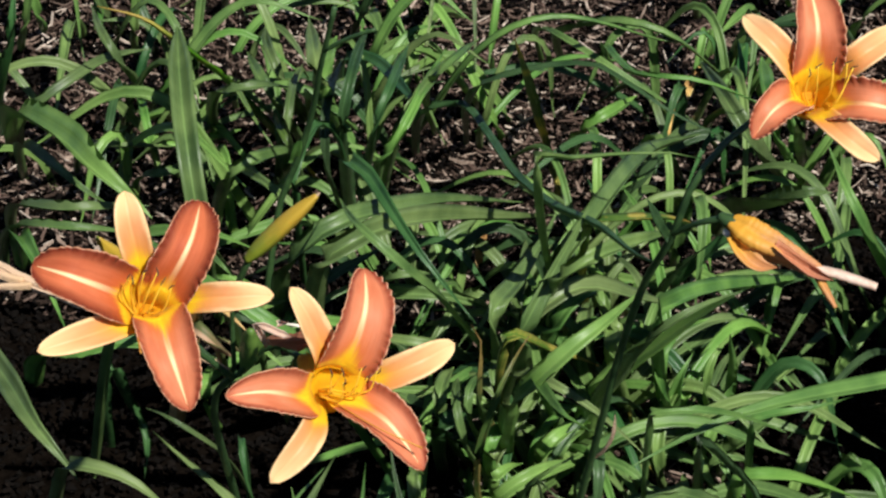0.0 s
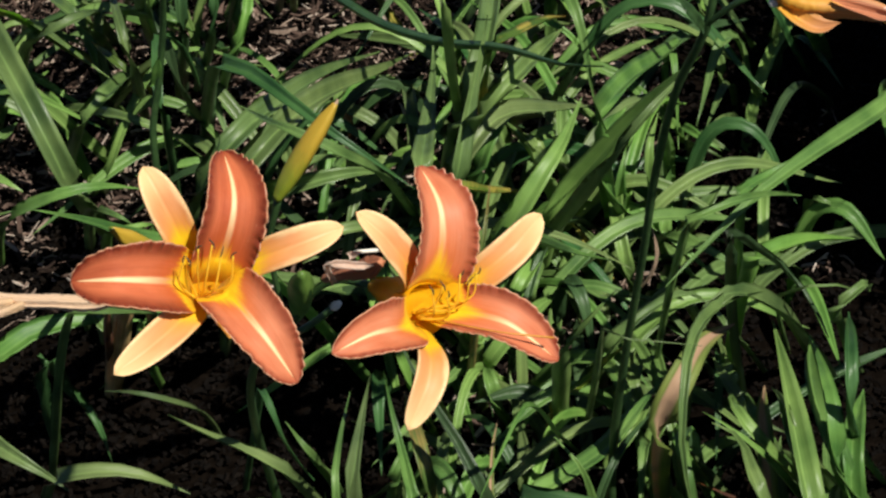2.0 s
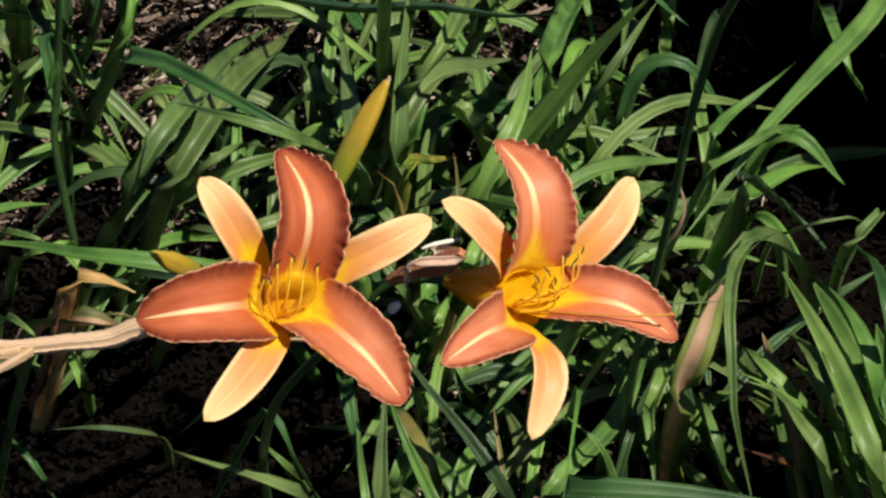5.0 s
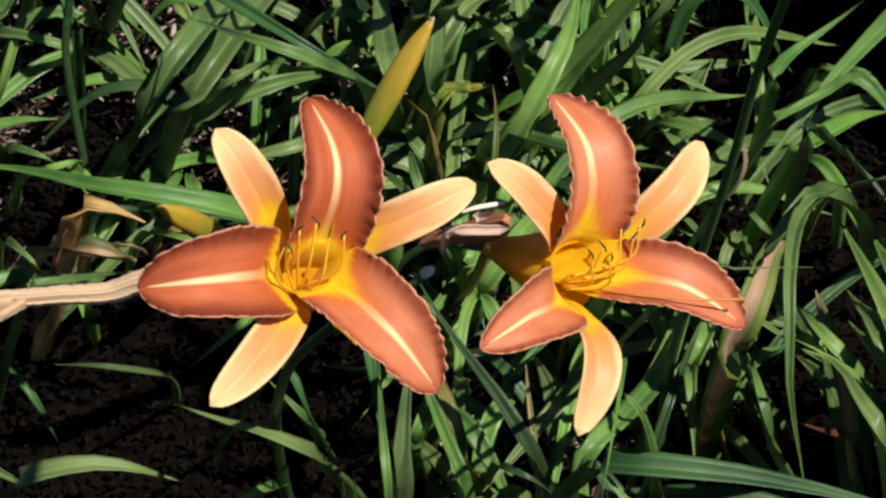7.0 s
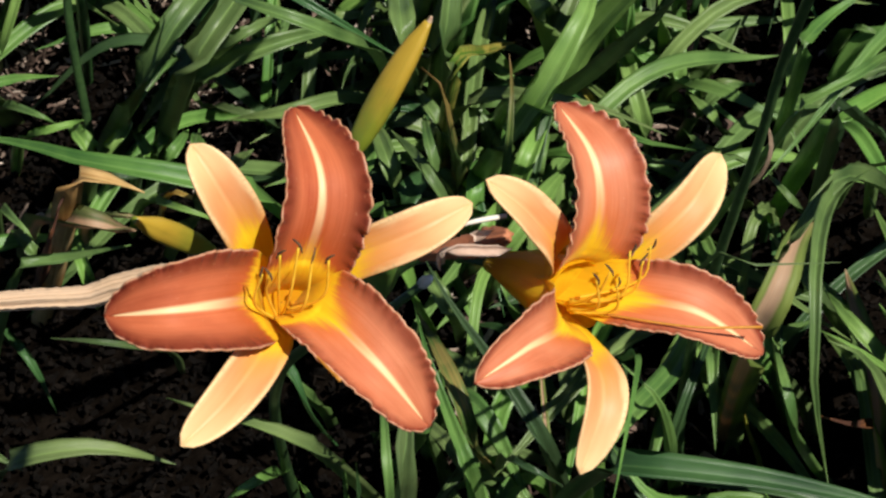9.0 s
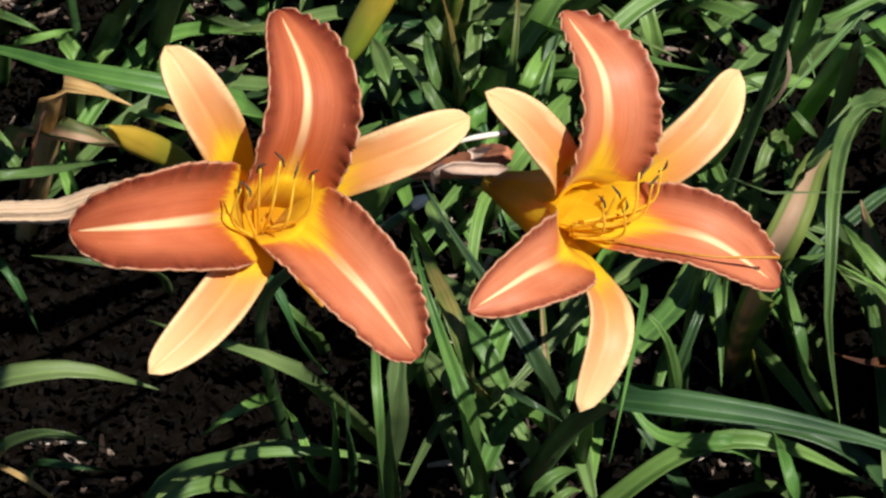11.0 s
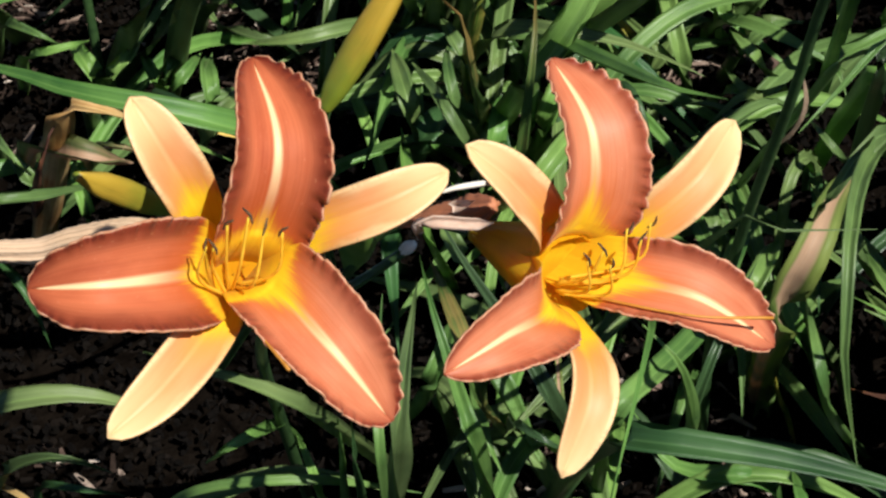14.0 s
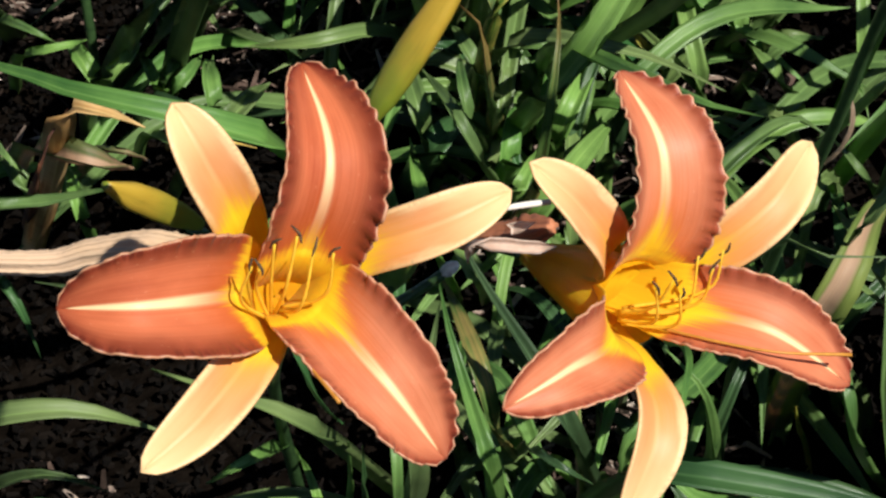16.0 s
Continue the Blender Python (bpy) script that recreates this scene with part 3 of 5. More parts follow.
part("pedicel", rod(((-0.026, 0.094, 0.55), (-0.026, 0.085, 0.61), (-0.0163, 0.0822, 0.645)), (0.0018, 0.0015, 0.0022), 12, 8), STEM, stalk)
part("bud", rod(((-0.018, 0.081, 0.642), (0.0, 0.089, 0.667), (0.0166, 0.0965, 0.689)), (0.0024, 0.0044, 0.0052, 0.0054, 0.0052, 0.0047, 0.0036, 0.0014), 32, 30, 3, 0.1), BUD, stalk, "closed yellow-green flower bud")
part("bud_tip", rod(((0.0155, 0.0958, 0.6875), (0.017, 0.0965, 0.6895), (0.0178, 0.097, 0.691)), (0.0013, 0.0011, 0.0005), 6, 10, wobble=0.2, seed=3), DRIED, stalk, "pale dry bud tip")
part("pedicel", rod(((-0.03, 0.094, 0.545), (-0.06, 0.088, 0.575), (-0.0786, 0.0731, 0.608)), (0.0018, 0.0015, 0.0022), 12, 8), STEM, stalk)
part("bud", rod(((-0.075, 0.07, 0.612), (-0.086, 0.058, 0.634), (-0.0965, 0.045, 0.655)), (0.002, 0.0042, 0.0048, 0.0044, 0.0014), 20, 24, 3, 0.09), BUD, stalk, "small closed yellow-green bud")
part("seed_pod", rod(((-0.02, 0.094, 0.552), (-0.0145, 0.09, 0.571), (-0.0095, 0.073, 0.6)), (0.002, 0.0062, 0.0072, 0.006, 0.0016), 18, 18, 3, 0.12), POD, stalk, "plump green seed pod")
part("pedicel_stub", rod(((-0.025, 0.094, 0.54), (-0.012, 0.095, 0.548), (0.001, 0.0945, 0.559)), (0.0022, 0.002, 0.002), 10, 8), STEM, stalk)
part("cut_end", rod(((0.0, 0.0945, 0.5585), (0.0025, 0.0945, 0.5605), (0.005, 0.0945, 0.5625)), (0.0018, 0.0026, 0.0012), 8, 8, wobble=0.15), PALE_CUT, stalk, "whitish broken stalk end")
part("dried_flower", rod(((-0.032, 0.098, 0.545), (-0.06, 0.106, 0.548), (-0.098, 0.118, 0.5548), (-0.1238, 0.1215, 0.551), (-0.1368, 0.1215, 0.5475), (-0.1576, 0.1205, 0.5500), (-0.1794, 0.1191, 0.5530), (-0.1977, 0.1182, 0.5595)), (0.0018, 0.0028, 0.0056, 0.0056, 0.0046, 0.004, 0.0037, 0.0026), 110, 40, 7, 0.16, 0.07, 4), DRIED, stalk, "shrivelled straw-coloured spent flower")
part("dried_strand", rod(((-0.1745, 0.1168, 0.5519), (-0.1834, 0.1072, 0.5545), (-0.1969, 0.0958, 0.5567)), (0.0028, 0.0022, 0.0012), 18, 12, 3, 0.25, 0.12, 6), DRIED, stalk, "thin dry pinkish-brown strand")
part("dried_strand", rod(((-0.1792, 0.1168, 0.5534), (-0.1910, 0.1144, 0.5552), (-0.2048, 0.1110, 0.5589)), (0.0034, 0.0026, 0.0016), 18, 12, 3, 0.25, 0.12, 7), DRIED, stalk, "dry pale strand")
part("withered_flower", rod(((0.002, 0.07, 0.598), (0.014, 0.06, 0.609), (0.026, 0.052, 0.617), (0.037, 0.044, 0.628)), (0.0018, 0.0026, 0.003, 0.0036, 0.0048, 0.002), 40, 20, 4, 0.3, 0.12, 8), RUSSET, stalk, "russet shrivelled spent flower")
bm, uv = strap(((0.0105, 0.05, 0.61), (0.0135, 0.019, 0.6465), (0.02, 0.0178, 0.648), (0.028, 0.0155, 0.6485), (0.0372, 0.0135, 0.6495)), 0.0042, 16, fold=0.5, lean=1.0, curl=0.5, tip_start=0.97)
part("withered_tip", bm, PAPER, stalk, "pale papery petal remnant", uv)
bm, uv = strap(((0.024, 0.024, 0.6475), (0.0275, 0.0225, 0.65), (0.0315, 0.021, 0.6525)), 0.004, 10, fold=0.4, lean=1.0, tip_start=0.3)
part("withered_tip", bm, PAPER, stalk, "small folded papery tip", uv)
part("withered_tip", rod(((0.0195, 0.052, 0.6275), (0.0235, 0.054, 0.627), (0.03, 0.0565, 0.6255), (0.0368, 0.0586, 0.624)), (0.0006, 0.001, 0.0011, 0.0009), 12, 8), PALE_CUT, stalk, "thin whitish strand")

# ---- stalk with the third flower and a withered one ----
stalk = thing("daylily_stalk", (0.128, 0.43, 0), "tall dark daylily stalk with an open and a withered flower", "flower stalk", "daylily stalks")
part("stem", rod(((0.128, 0.43, -0.01), (0.136, 0.395, 0.169), (0.15, 0.347, 0.304), (0.16, 0.315, 0.385), (0.167, 0.293, 0.441), (0.176, 0.265, 0.518), (0.19, 0.23, 0.6), (0.207, 0.2, 0.66), (0.214, 0.2, 0.7), (0.232, 0.215, 0.732), (0.25, 0.235, 0.742)), (0.0036, 0.0034, 0.0032, 0.0028, 0.0026, 0.0026, 0.0024, 0.002), 44, 10), STEM, stalk)
bm, uv = strap(((0.16, 0.315, 0.387), (0.168, 0.309, 0.4), (0.174, 0.306, 0.42), (0.172, 0.307, 0.442)), 0.003, 10, lean=1.0)
part("bract", bm, DRIED, stalk, "small dry curled bract", uv)
bm, uv = strap(((0.205, 0.2, 0.655), (0.2, 0.19, 0.67), (0.19, 0.186, 0.688)), 0.006, 10, lean=1.0)
part("bract", bm, STEM, stalk, "", uv)
bloom(stalk, (0.2007, -0.6021, 0.7727), (0.2629, 0.2411, 0.7397), (0.2689, 0.2230, 0.7629), (
    ("p1", (0.2659, 0.2254, 0.7759), (0.2638, 0.2256, 0.8012), (0.2504, 0.2525, 0.8140), 0.0304),
    ("p2", (0.2821, 0.2148, 0.7634), (0.3032, 0.2048, 0.7748), (0.3299, 0.2192, 0.7674), 0.0272),
    ("p3", (0.2615, 0.2091, 0.7643), (0.2535, 0.1812, 0.7693), (0.2460, 0.1725, 0.7528), 0.0240),
    ("s1", (0.2573, 0.2203, 0.7742), (0.2428, 0.2095, 0.7941), (0.2205, 0.2244, 0.7998), 0.0160),
    ("s2", (0.2785, 0.2292, 0.7756), (0.2921, 0.2259, 0.7941), (0.3084, 0.2549, 0.8008), 0.0160),
    ("s3", (0.2779, 0.2073, 0.7587), (0.2967, 0.1851, 0.7611), (0.3161, 0.1913, 0.7492), 0.0144),
), (
    ((0.2712, 0.2167, 0.7574), (0.2717, 0.2077, 0.7736), (0.2699, 0.2070, 0.7890)),
    ((0.2742, 0.2180, 0.7576), (0.2792, 0.2109, 0.7741), (0.2773, 0.2124, 0.7913)),
    ((0.2762, 0.2174, 0.7566), (0.2857, 0.2121, 0.7734), (0.2847, 0.2155, 0.7918)),
    ((0.2752, 0.2155, 0.7554), (0.2840, 0.2071, 0.7699), (0.2886, 0.2143, 0.7898)),
    ((0.2717, 0.2155, 0.7563), (0.2666, 0.2027, 0.7710), (0.2663, 0.2020, 0.7861)),
), None, 3)
part("pedicel", rod(((0.207, 0.2, 0.66), (0.222, 0.19, 0.678), (0.236, 0.186, 0.688)), (0.002, 0.0018, 0.0024), 12, 8), STEM, stalk)
part("calyx", rod(((0.2335, 0.187, 0.6885), (0.2375, 0.186, 0.688), (0.2435, 0.185, 0.6865)), (0.0026, 0.0042, 0.0052), 10, 14, wobble=0.04), STEM, stalk, "dark green calyx")
part("withered_flower", rod(((0.2415, 0.1855, 0.687), (0.2569, 0.1813, 0.6835), (0.28, 0.179, 0.6795), (0.302, 0.176, 0.674)), (0.005, 0.0088, 0.0094, 0.0082, 0.0066, 0.0054, 0.0046, 0.0032), 70, 36, 4, 0.22, 0.05, 12), WITHERED, stalk, "drooping withered orange flower")
bm, uv = strap(((0.246, 0.178, 0.684), (0.254, 0.171, 0.679), (0.264, 0.17, 0.6735), (0.275, 0.172, 0.674)), 0.012, 18, fold=0.6, lean=1.0, curl=-0.6, tip_start=0.45)
part("withered_petal", bm, WITHERED, stalk, "loose golden petal flap", uv)
bm, uv = strap(((0.27, 0.174, 0.687), (0.284, 0.17, 0.6835), (0.297, 0.1695, 0.679), (0.308, 0.171, 0.676)), 0.007, 18, fold=0.9, lean=1.0, curl=0.9, tip_start=0.6)
part("withered_petal", bm, RUSSET, stalk, "curled russet petal edge", uv)
part("withered_tip", rod(((0.295, 0.177, 0.677), (0.305, 0.169, 0.669), (0.313, 0.163, 0.6635)), (0.0034, 0.0026, 0.0022, 0.0012), 16, 10, 2, 0.3, 0.08, 13), WITHERED, stalk)
part("withered_tip", rod(((0.295, 0.177, 0.677), (0.313, 0.177, 0.677), (0.3322, 0.1771, 0.6755)), (0.003, 0.0034, 0.0026), 16, 10, 2, 0.3, 0.08, 14), PAPER, stalk, "pale peach dry petal tip")
part("cut_end", rod(((0.2385, 0.1835, 0.6815), (0.241, 0.182, 0.6815), (0.243, 0.181, 0.6815)), (0.0012, 0.0026, 0.0012), 8, 8, wobble=0.15), PALE_CUT, stalk, "whitish broken stalk end")

# ---- leafless stalk ----
stalk = thing("daylily_stalk", (-0.255, 0.75, 0), "slender green daylily stalk rising out of the leaves", "flower stalk", "daylily stalks")
part("stem", rod(((-0.255, 0.75, -0.01), (-0.247, 0.752, 0.12), (-0.241, 0.754, 0.224), (-0.229, 0.755, 0.27), (-0.215, 0.745, 0.329), (-0.201, 0.718, 0.396), (-0.185, 0.695, 0.47)), (0.0036, 0.0034, 0.0032, 0.003, 0.0026, 0.0022), 30, 10), STEM, stalk)
bm, uv = strap(((-0.233, 0.756, 0.268), (-0.228, 0.748, 0.285), (-0.222, 0.742, 0.305)), 0.009, 10, lean=1.0)
part("bract", bm, GREEN, stalk, "", uv)
part("branch", rod(((-0.196, 0.71, 0.418), (-0.172, 0.704, 0.44), (-0.15, 0.702, 0.455)), (0.0022, 0.002, 0.0016), 10, 8), STEM, stalk)

# ---- leaves ----
plant = clump(-0.245, 1.279)
leaf(plant, ((-0.076, 1.224, 0.092), (-0.047, 1.232, 0.120), (-0.037, 1.323, 0.098)), 0.0122, LIGHT)
leaf(plant, ((-0.061, 1.208, 0.214), (-0.010, 1.096, 0.254), (0.024, 1.062, 0.273), (0.072, 1.069, 0.277), (0.126, 1.138, 0.230)), 0.0081, GREEN)
leaf(plant, ((-0.197, 1.031, 0.214), (-0.159, 0.977, 0.279), (-0.172, 1.126, 0.230)), 0.0099, GREEN)
leaf(plant, ((-0.353, 1.062, 0.153), (-0.362, 1.034, 0.199), (-0.417, 1.155, 0.164)), 0.0103, GREEN)
leaf(plant, ((-0.257, 1.222, 0.040), (-0.144, 1.198, 0.220), (-0.001, 1.313, 0.180)), 0.0096, GREEN)
leaf(plant, ((-0.132, 1.336, 0.150), (-0.030, 1.292, 0.200), (0.053, 1.370, 0.120)), 0.0120, GREEN)
leaf(plant, ((-0.155, 1.324, 0.150), (-0.052, 1.255, 0.160), (0.036, 1.295, 0.100)), 0.0077, GREEN)
plant = clump(0.088, 1.276)
leaf(plant, ((0.083, 1.246, 0.019), (0.138, 1.092, 0.141), (0.196, 1.037, 0.202), (0.217, 1.074, 0.189)), 0.0202, GREEN)
leaf(plant, ((-0.046, 1.147, 0.012), (-0.081, 1.199, 0.023), (-0.093, 1.160, 0.103), (-0.093, 1.062, 0.211), (-0.064, 0.837, 0.404)), 0.0152, YELLOWING)
leaf(plant, ((-0.001, 1.336, 0.046), (0.002, 1.385, 0.059), (-0.004, 1.518, 0.049)), 0.0107, STRAW)
leaf(plant, ((0.130, 1.155, 0.168), (0.106, 1.133, 0.212), (0.076, 1.172, 0.217), (0.028, 1.287, 0.180)), 0.0154, GREEN)
leaf(plant, ((0.141, 1.252, 0.153), (0.137, 1.239, 0.200), (0.118, 1.378, 0.164)), 0.0120, GREEN)
leaf(plant, ((0.155, 1.211, 0.168), (0.162, 1.199, 0.219), (0.157, 1.327, 0.180)), 0.0130, LIGHT)
plant = clump(-0.526, 1.084)
leaf(plant, ((-0.466, 1.089, 0.077), (-0.422, 1.056, 0.133), (-0.374, 1.034, 0.166), (-0.331, 1.030, 0.175), (-0.298, 1.041, 0.159), (-0.274, 1.081, 0.114)), 0.0142, GREEN)
leaf(plant, ((-0.390, 0.946, 0.191), (-0.334, 0.887, 0.250), (-0.321, 0.983, 0.205)), 0.0121, GREEN)
leaf(plant, ((-0.422, 1.073, 0.138), (-0.361, 0.970, 0.176), (-0.322, 0.933, 0.169), (-0.310, 0.943, 0.148)), 0.0074, LIGHT)
leaf(plant, ((-0.315, 1.119, 0.170), (-0.283, 1.105, 0.187), (-0.237, 1.048, 0.207), (-0.175, 0.956, 0.233)), 0.0114, DARK)
leaf(plant, ((-0.527, 1.041, 0.138), (-0.539, 1.021, 0.178), (-0.613, 1.134, 0.148)), 0.0111, GREEN)
leaf(plant, ((-0.529, 0.945, 0.092), (-0.474, 0.932, 0.119), (-0.439, 0.986, 0.098)), 0.0076, GREEN)
leaf(plant, ((-0.521, 1.029, 0.077), (-0.496, 0.953, 0.099), (-0.475, 0.945, 0.082)), 0.0103, GREEN)
leaf(plant, ((-0.460, 1.098, 0.038), (-0.438, 1.098, 0.050), (-0.428, 1.136, 0.041)), 0.0094, LIGHT)
leaf(plant, ((-0.473, 0.968, 0.061), (-0.439, 0.961, 0.080), (-0.433, 1.009, 0.066)), 0.0090, GREEN)
leaf(plant, ((-0.634, 0.953, 0.100), (-0.574, 0.873, 0.250), (-0.582, 0.894, 0.300)), 0.0139, DARK)
plant = clump(-0.343, 1.053)
leaf(plant, ((-0.355, 1.068, 0.080), (-0.387, 1.071, 0.107), (-0.413, 1.042, 0.157), (-0.425, 0.995, 0.202), (-0.446, 0.959, 0.242), (-0.466, 0.939, 0.265), (-0.502, 0.914, 0.280)), 0.0101, YELLOWING)
leaf(plant, ((-0.294, 0.961, 0.138), (-0.305, 0.931, 0.179), (-0.349, 1.017, 0.148)), 0.0068, YELLOWING)
leaf(plant, ((-0.379, 0.976, 0.100), (-0.311, 0.856, 0.176), (-0.266, 0.804, 0.200), (-0.241, 0.808, 0.183), (-0.228, 0.861, 0.120)), 0.0109, LIGHT)
leaf(plant, ((-0.203, 1.058, 0.172), (-0.169, 1.059, 0.190), (-0.113, 0.976, 0.214), (-0.055, 0.872, 0.243), (0.005, 0.788, 0.275), (0.055, 0.733, 0.304), (0.108, 0.653, 0.338), (0.140, 0.615, 0.360)), 0.0102, DARK)
leaf(plant, ((-0.145, 1.028, 0.230), (-0.083, 1.018, 0.275), (-0.029, 1.015, 0.296), (0.008, 0.994, 0.300), (0.061, 0.978, 0.289), (0.125, 1.023, 0.246)), 0.0084, DARK)
leaf(plant, ((-0.275, 0.941, 0.230), (-0.265, 0.890, 0.296), (-0.333, 1.054, 0.246)), 0.0170, LIGHT)
leaf(plant, ((-0.311, 1.008, 0.184), (-0.246, 0.902, 0.240), (-0.233, 0.947, 0.197)), 0.0122, GREEN)
leaf(plant, ((-0.280, 0.878, 0.199), (-0.277, 0.864, 0.260), (-0.323, 1.017, 0.213)), 0.0102, GREEN)
leaf(plant, ((-0.194, 0.898, 0.199), (-0.174, 0.890, 0.248), (-0.178, 0.961, 0.256), (-0.204, 1.121, 0.213)), 0.0097, GREEN)
leaf(plant, ((-0.217, 0.932, 0.199), (-0.201, 0.926, 0.259), (-0.242, 1.107, 0.213)), 0.0086, DARK)
leaf(plant, ((-0.231, 0.880, 0.230), (-0.222, 0.867, 0.300), (-0.272, 1.064, 0.246)), 0.0096, DARK)
leaf(plant, ((-0.193, 0.930, 0.199), (-0.175, 0.929, 0.257), (-0.190, 1.132, 0.213)), 0.0098, GREEN)
leaf(plant, ((-0.269, 0.948, 0.214), (-0.261, 0.902, 0.279), (-0.303, 1.060, 0.230)), 0.0134, LIGHT)
leaf(plant, ((-0.344, 1.018, 0.153), (-0.353, 0.990, 0.199), (-0.413, 1.093, 0.164)), 0.0115, GREEN)
leaf(plant, ((-0.484, 1.013, 0.077), (-0.498, 1.027, 0.099), (-0.547, 1.110, 0.082)), 0.0086, GREEN)
plant = clump(0.237, 1.052)
leaf(plant, ((0.202, 0.997, 0.031), (0.224, 0.963, 0.040), (0.246, 0.956, 0.033)), 0.0075, GREEN)
leaf(plant, ((0.318, 0.985, 0.145), (0.286, 0.865, 0.267), (0.257, 0.827, 0.333), (0.220, 0.891, 0.345)), 0.0180, GREEN)
leaf(plant, ((0.137, 1.214, 0.153), (0.117, 1.219, 0.200), (0.084, 1.358, 0.164)), 0.0145, GREEN)
leaf(plant, ((0.207, 0.908, 0.077), (0.220, 0.866, 0.100), (0.239, 0.875, 0.082)), 0.0101, GREEN)
leaf(plant, ((0.199, 0.959, 0.061), (0.215, 0.918, 0.079), (0.236, 0.911, 0.066)), 0.0078, GREEN)
plant = clump(0.370, 0.898)
leaf(plant, ((0.374, 0.616, 0.338), (0.335, 0.539, 0.364), (0.281, 0.457, 0.386), (0.240, 0.409, 0.387), (0.208, 0.377, 0.374), (0.179, 0.364, 0.348)), 0.0126, GREEN)
leaf(plant, ((0.303, 0.790, 0.092), (0.312, 0.764, 0.116), (0.333, 0.769, 0.098)), 0.0094, GREEN)
leaf(plant, ((0.334, 0.822, 0.046), (0.347, 0.811, 0.059), (0.365, 0.802, 0.049)), 0.0097, GREEN)
leaf(plant, ((0.381, 0.880, 0.150), (0.365, 0.733, 0.200), (0.394, 0.776, 0.120)), 0.0136, GREEN)
plant = clump(-0.014, 0.889)
leaf(plant, ((-0.116, 1.020, 0.038), (-0.119, 1.039, 0.050), (-0.130, 1.088, 0.041)), 0.0084, STRAW)
leaf(plant, ((-0.079, 0.859, 0.061), (-0.096, 0.861, 0.080), (-0.119, 0.875, 0.066)), 0.0089, LIGHT)
leaf(plant, ((-0.049, 0.815, 0.092), (-0.057, 0.790, 0.118), (-0.066, 0.785, 0.098)), 0.0117, GREEN)
leaf(plant, ((0.037, 0.955, 0.061), (0.026, 0.974, 0.080), (0.004, 1.041, 0.066)), 0.0112, LIGHT)
leaf(plant, ((0.009, 0.793, 0.084), (0.022, 0.710, 0.110), (0.014, 0.697, 0.090)), 0.0136, LIGHT)
leaf(plant, ((-0.047, 0.786, 0.077), (-0.033, 0.713, 0.100), (-0.028, 0.683, 0.082)), 0.0109, GREEN)
leaf(plant, ((-0.019, 0.808, 0.077), (-0.014, 0.748, 0.098), (0.003, 0.726, 0.082)), 0.0138, GREEN)
leaf(plant, ((0.025, 0.743, 0.100), (0.045, 0.710, 0.129), (0.072, 0.736, 0.107)), 0.0081, GREEN)
leaf(plant, ((0.027, 0.764, 0.084), (0.040, 0.716, 0.110), (0.051, 0.715, 0.090)), 0.0063, GREEN)
leaf(plant, ((0.081, 0.959, 0.080), (0.103, 0.909, 0.160), (0.125, 0.898, 0.200)), 0.0095, DARK)
plant = clump(-0.199, 0.816)
leaf(plant, ((-0.157, 0.798, 0.130), (-0.128, 0.771, 0.168), (-0.107, 0.793, 0.161), (-0.094, 0.825, 0.139)), 0.0125, GREEN)
leaf(plant, ((-0.171, 0.802, 0.107), (-0.142, 0.793, 0.129), (-0.114, 0.792, 0.139), (-0.084, 0.804, 0.136), (-0.051, 0.832, 0.115)), 0.0136, GREEN)
leaf(plant, ((-0.092, 0.855, 0.107), (-0.062, 0.815, 0.138), (-0.030, 0.848, 0.115)), 0.0119, LIGHT)
leaf(plant, ((-0.328, 0.786, 0.144), (-0.342, 0.787, 0.200), (-0.364, 0.817, 0.233), (-0.396, 0.877, 0.247), (-0.447, 0.985, 0.241)), 0.0202, GREEN)
leaf(plant, ((0.034, 0.701, 0.256), (0.059, 0.694, 0.290), (0.078, 0.752, 0.278), (0.099, 0.903, 0.211)), 0.0120, LIGHT)
leaf(plant, ((-0.241, 0.878, 0.191), (-0.248, 0.882, 0.250), (-0.296, 1.060, 0.205)), 0.0085, DARK)
leaf(plant, ((-0.164, 0.791, 0.092), (-0.133, 0.744, 0.119), (-0.108, 0.760, 0.098)), 0.0085, GREEN)
leaf(plant, ((-0.165, 0.690, 0.107), (-0.163, 0.681, 0.140), (-0.167, 0.738, 0.115)), 0.0100, GREEN)
leaf(plant, ((-0.165, 0.679, 0.115), (-0.161, 0.665, 0.149), (-0.170, 0.726, 0.123)), 0.0107, GREEN)
leaf(plant, ((-0.199, 0.703, 0.115), (-0.199, 0.682, 0.150), (-0.212, 0.732, 0.123)), 0.0100, LIGHT)
leaf(plant, ((-0.199, 0.714, 0.115), (-0.187, 0.687, 0.149), (-0.189, 0.734, 0.123)), 0.0083, GREEN)
leaf(plant, ((-0.237, 0.693, 0.138), (-0.234, 0.662, 0.179), (-0.253, 0.718, 0.148)), 0.0106, LIGHT)
plant = clump(-0.338, 0.806)
leaf(plant, ((-0.169, 0.713, 0.315), (-0.143, 0.693, 0.320), (-0.110, 0.656, 0.319), (-0.072, 0.625, 0.306), (-0.041, 0.617, 0.283), (-0.011, 0.623, 0.249)), 0.0124, DARK)
leaf(plant, ((-0.192, 0.630, 0.232), (-0.165, 0.607, 0.287), (-0.139, 0.621, 0.311), (-0.118, 0.673, 0.300), (-0.099, 0.797, 0.244), (-0.076, 1.013, 0.125)), 0.0159, GREEN)
leaf(plant, ((-0.285, 0.590, 0.191), (-0.252, 0.503, 0.250), (-0.252, 0.534, 0.205)), 0.0071, GREEN)
leaf(plant, ((-0.305, 0.740, 0.153), (-0.263, 0.669, 0.200), (-0.253, 0.697, 0.164)), 0.0103, GREEN)
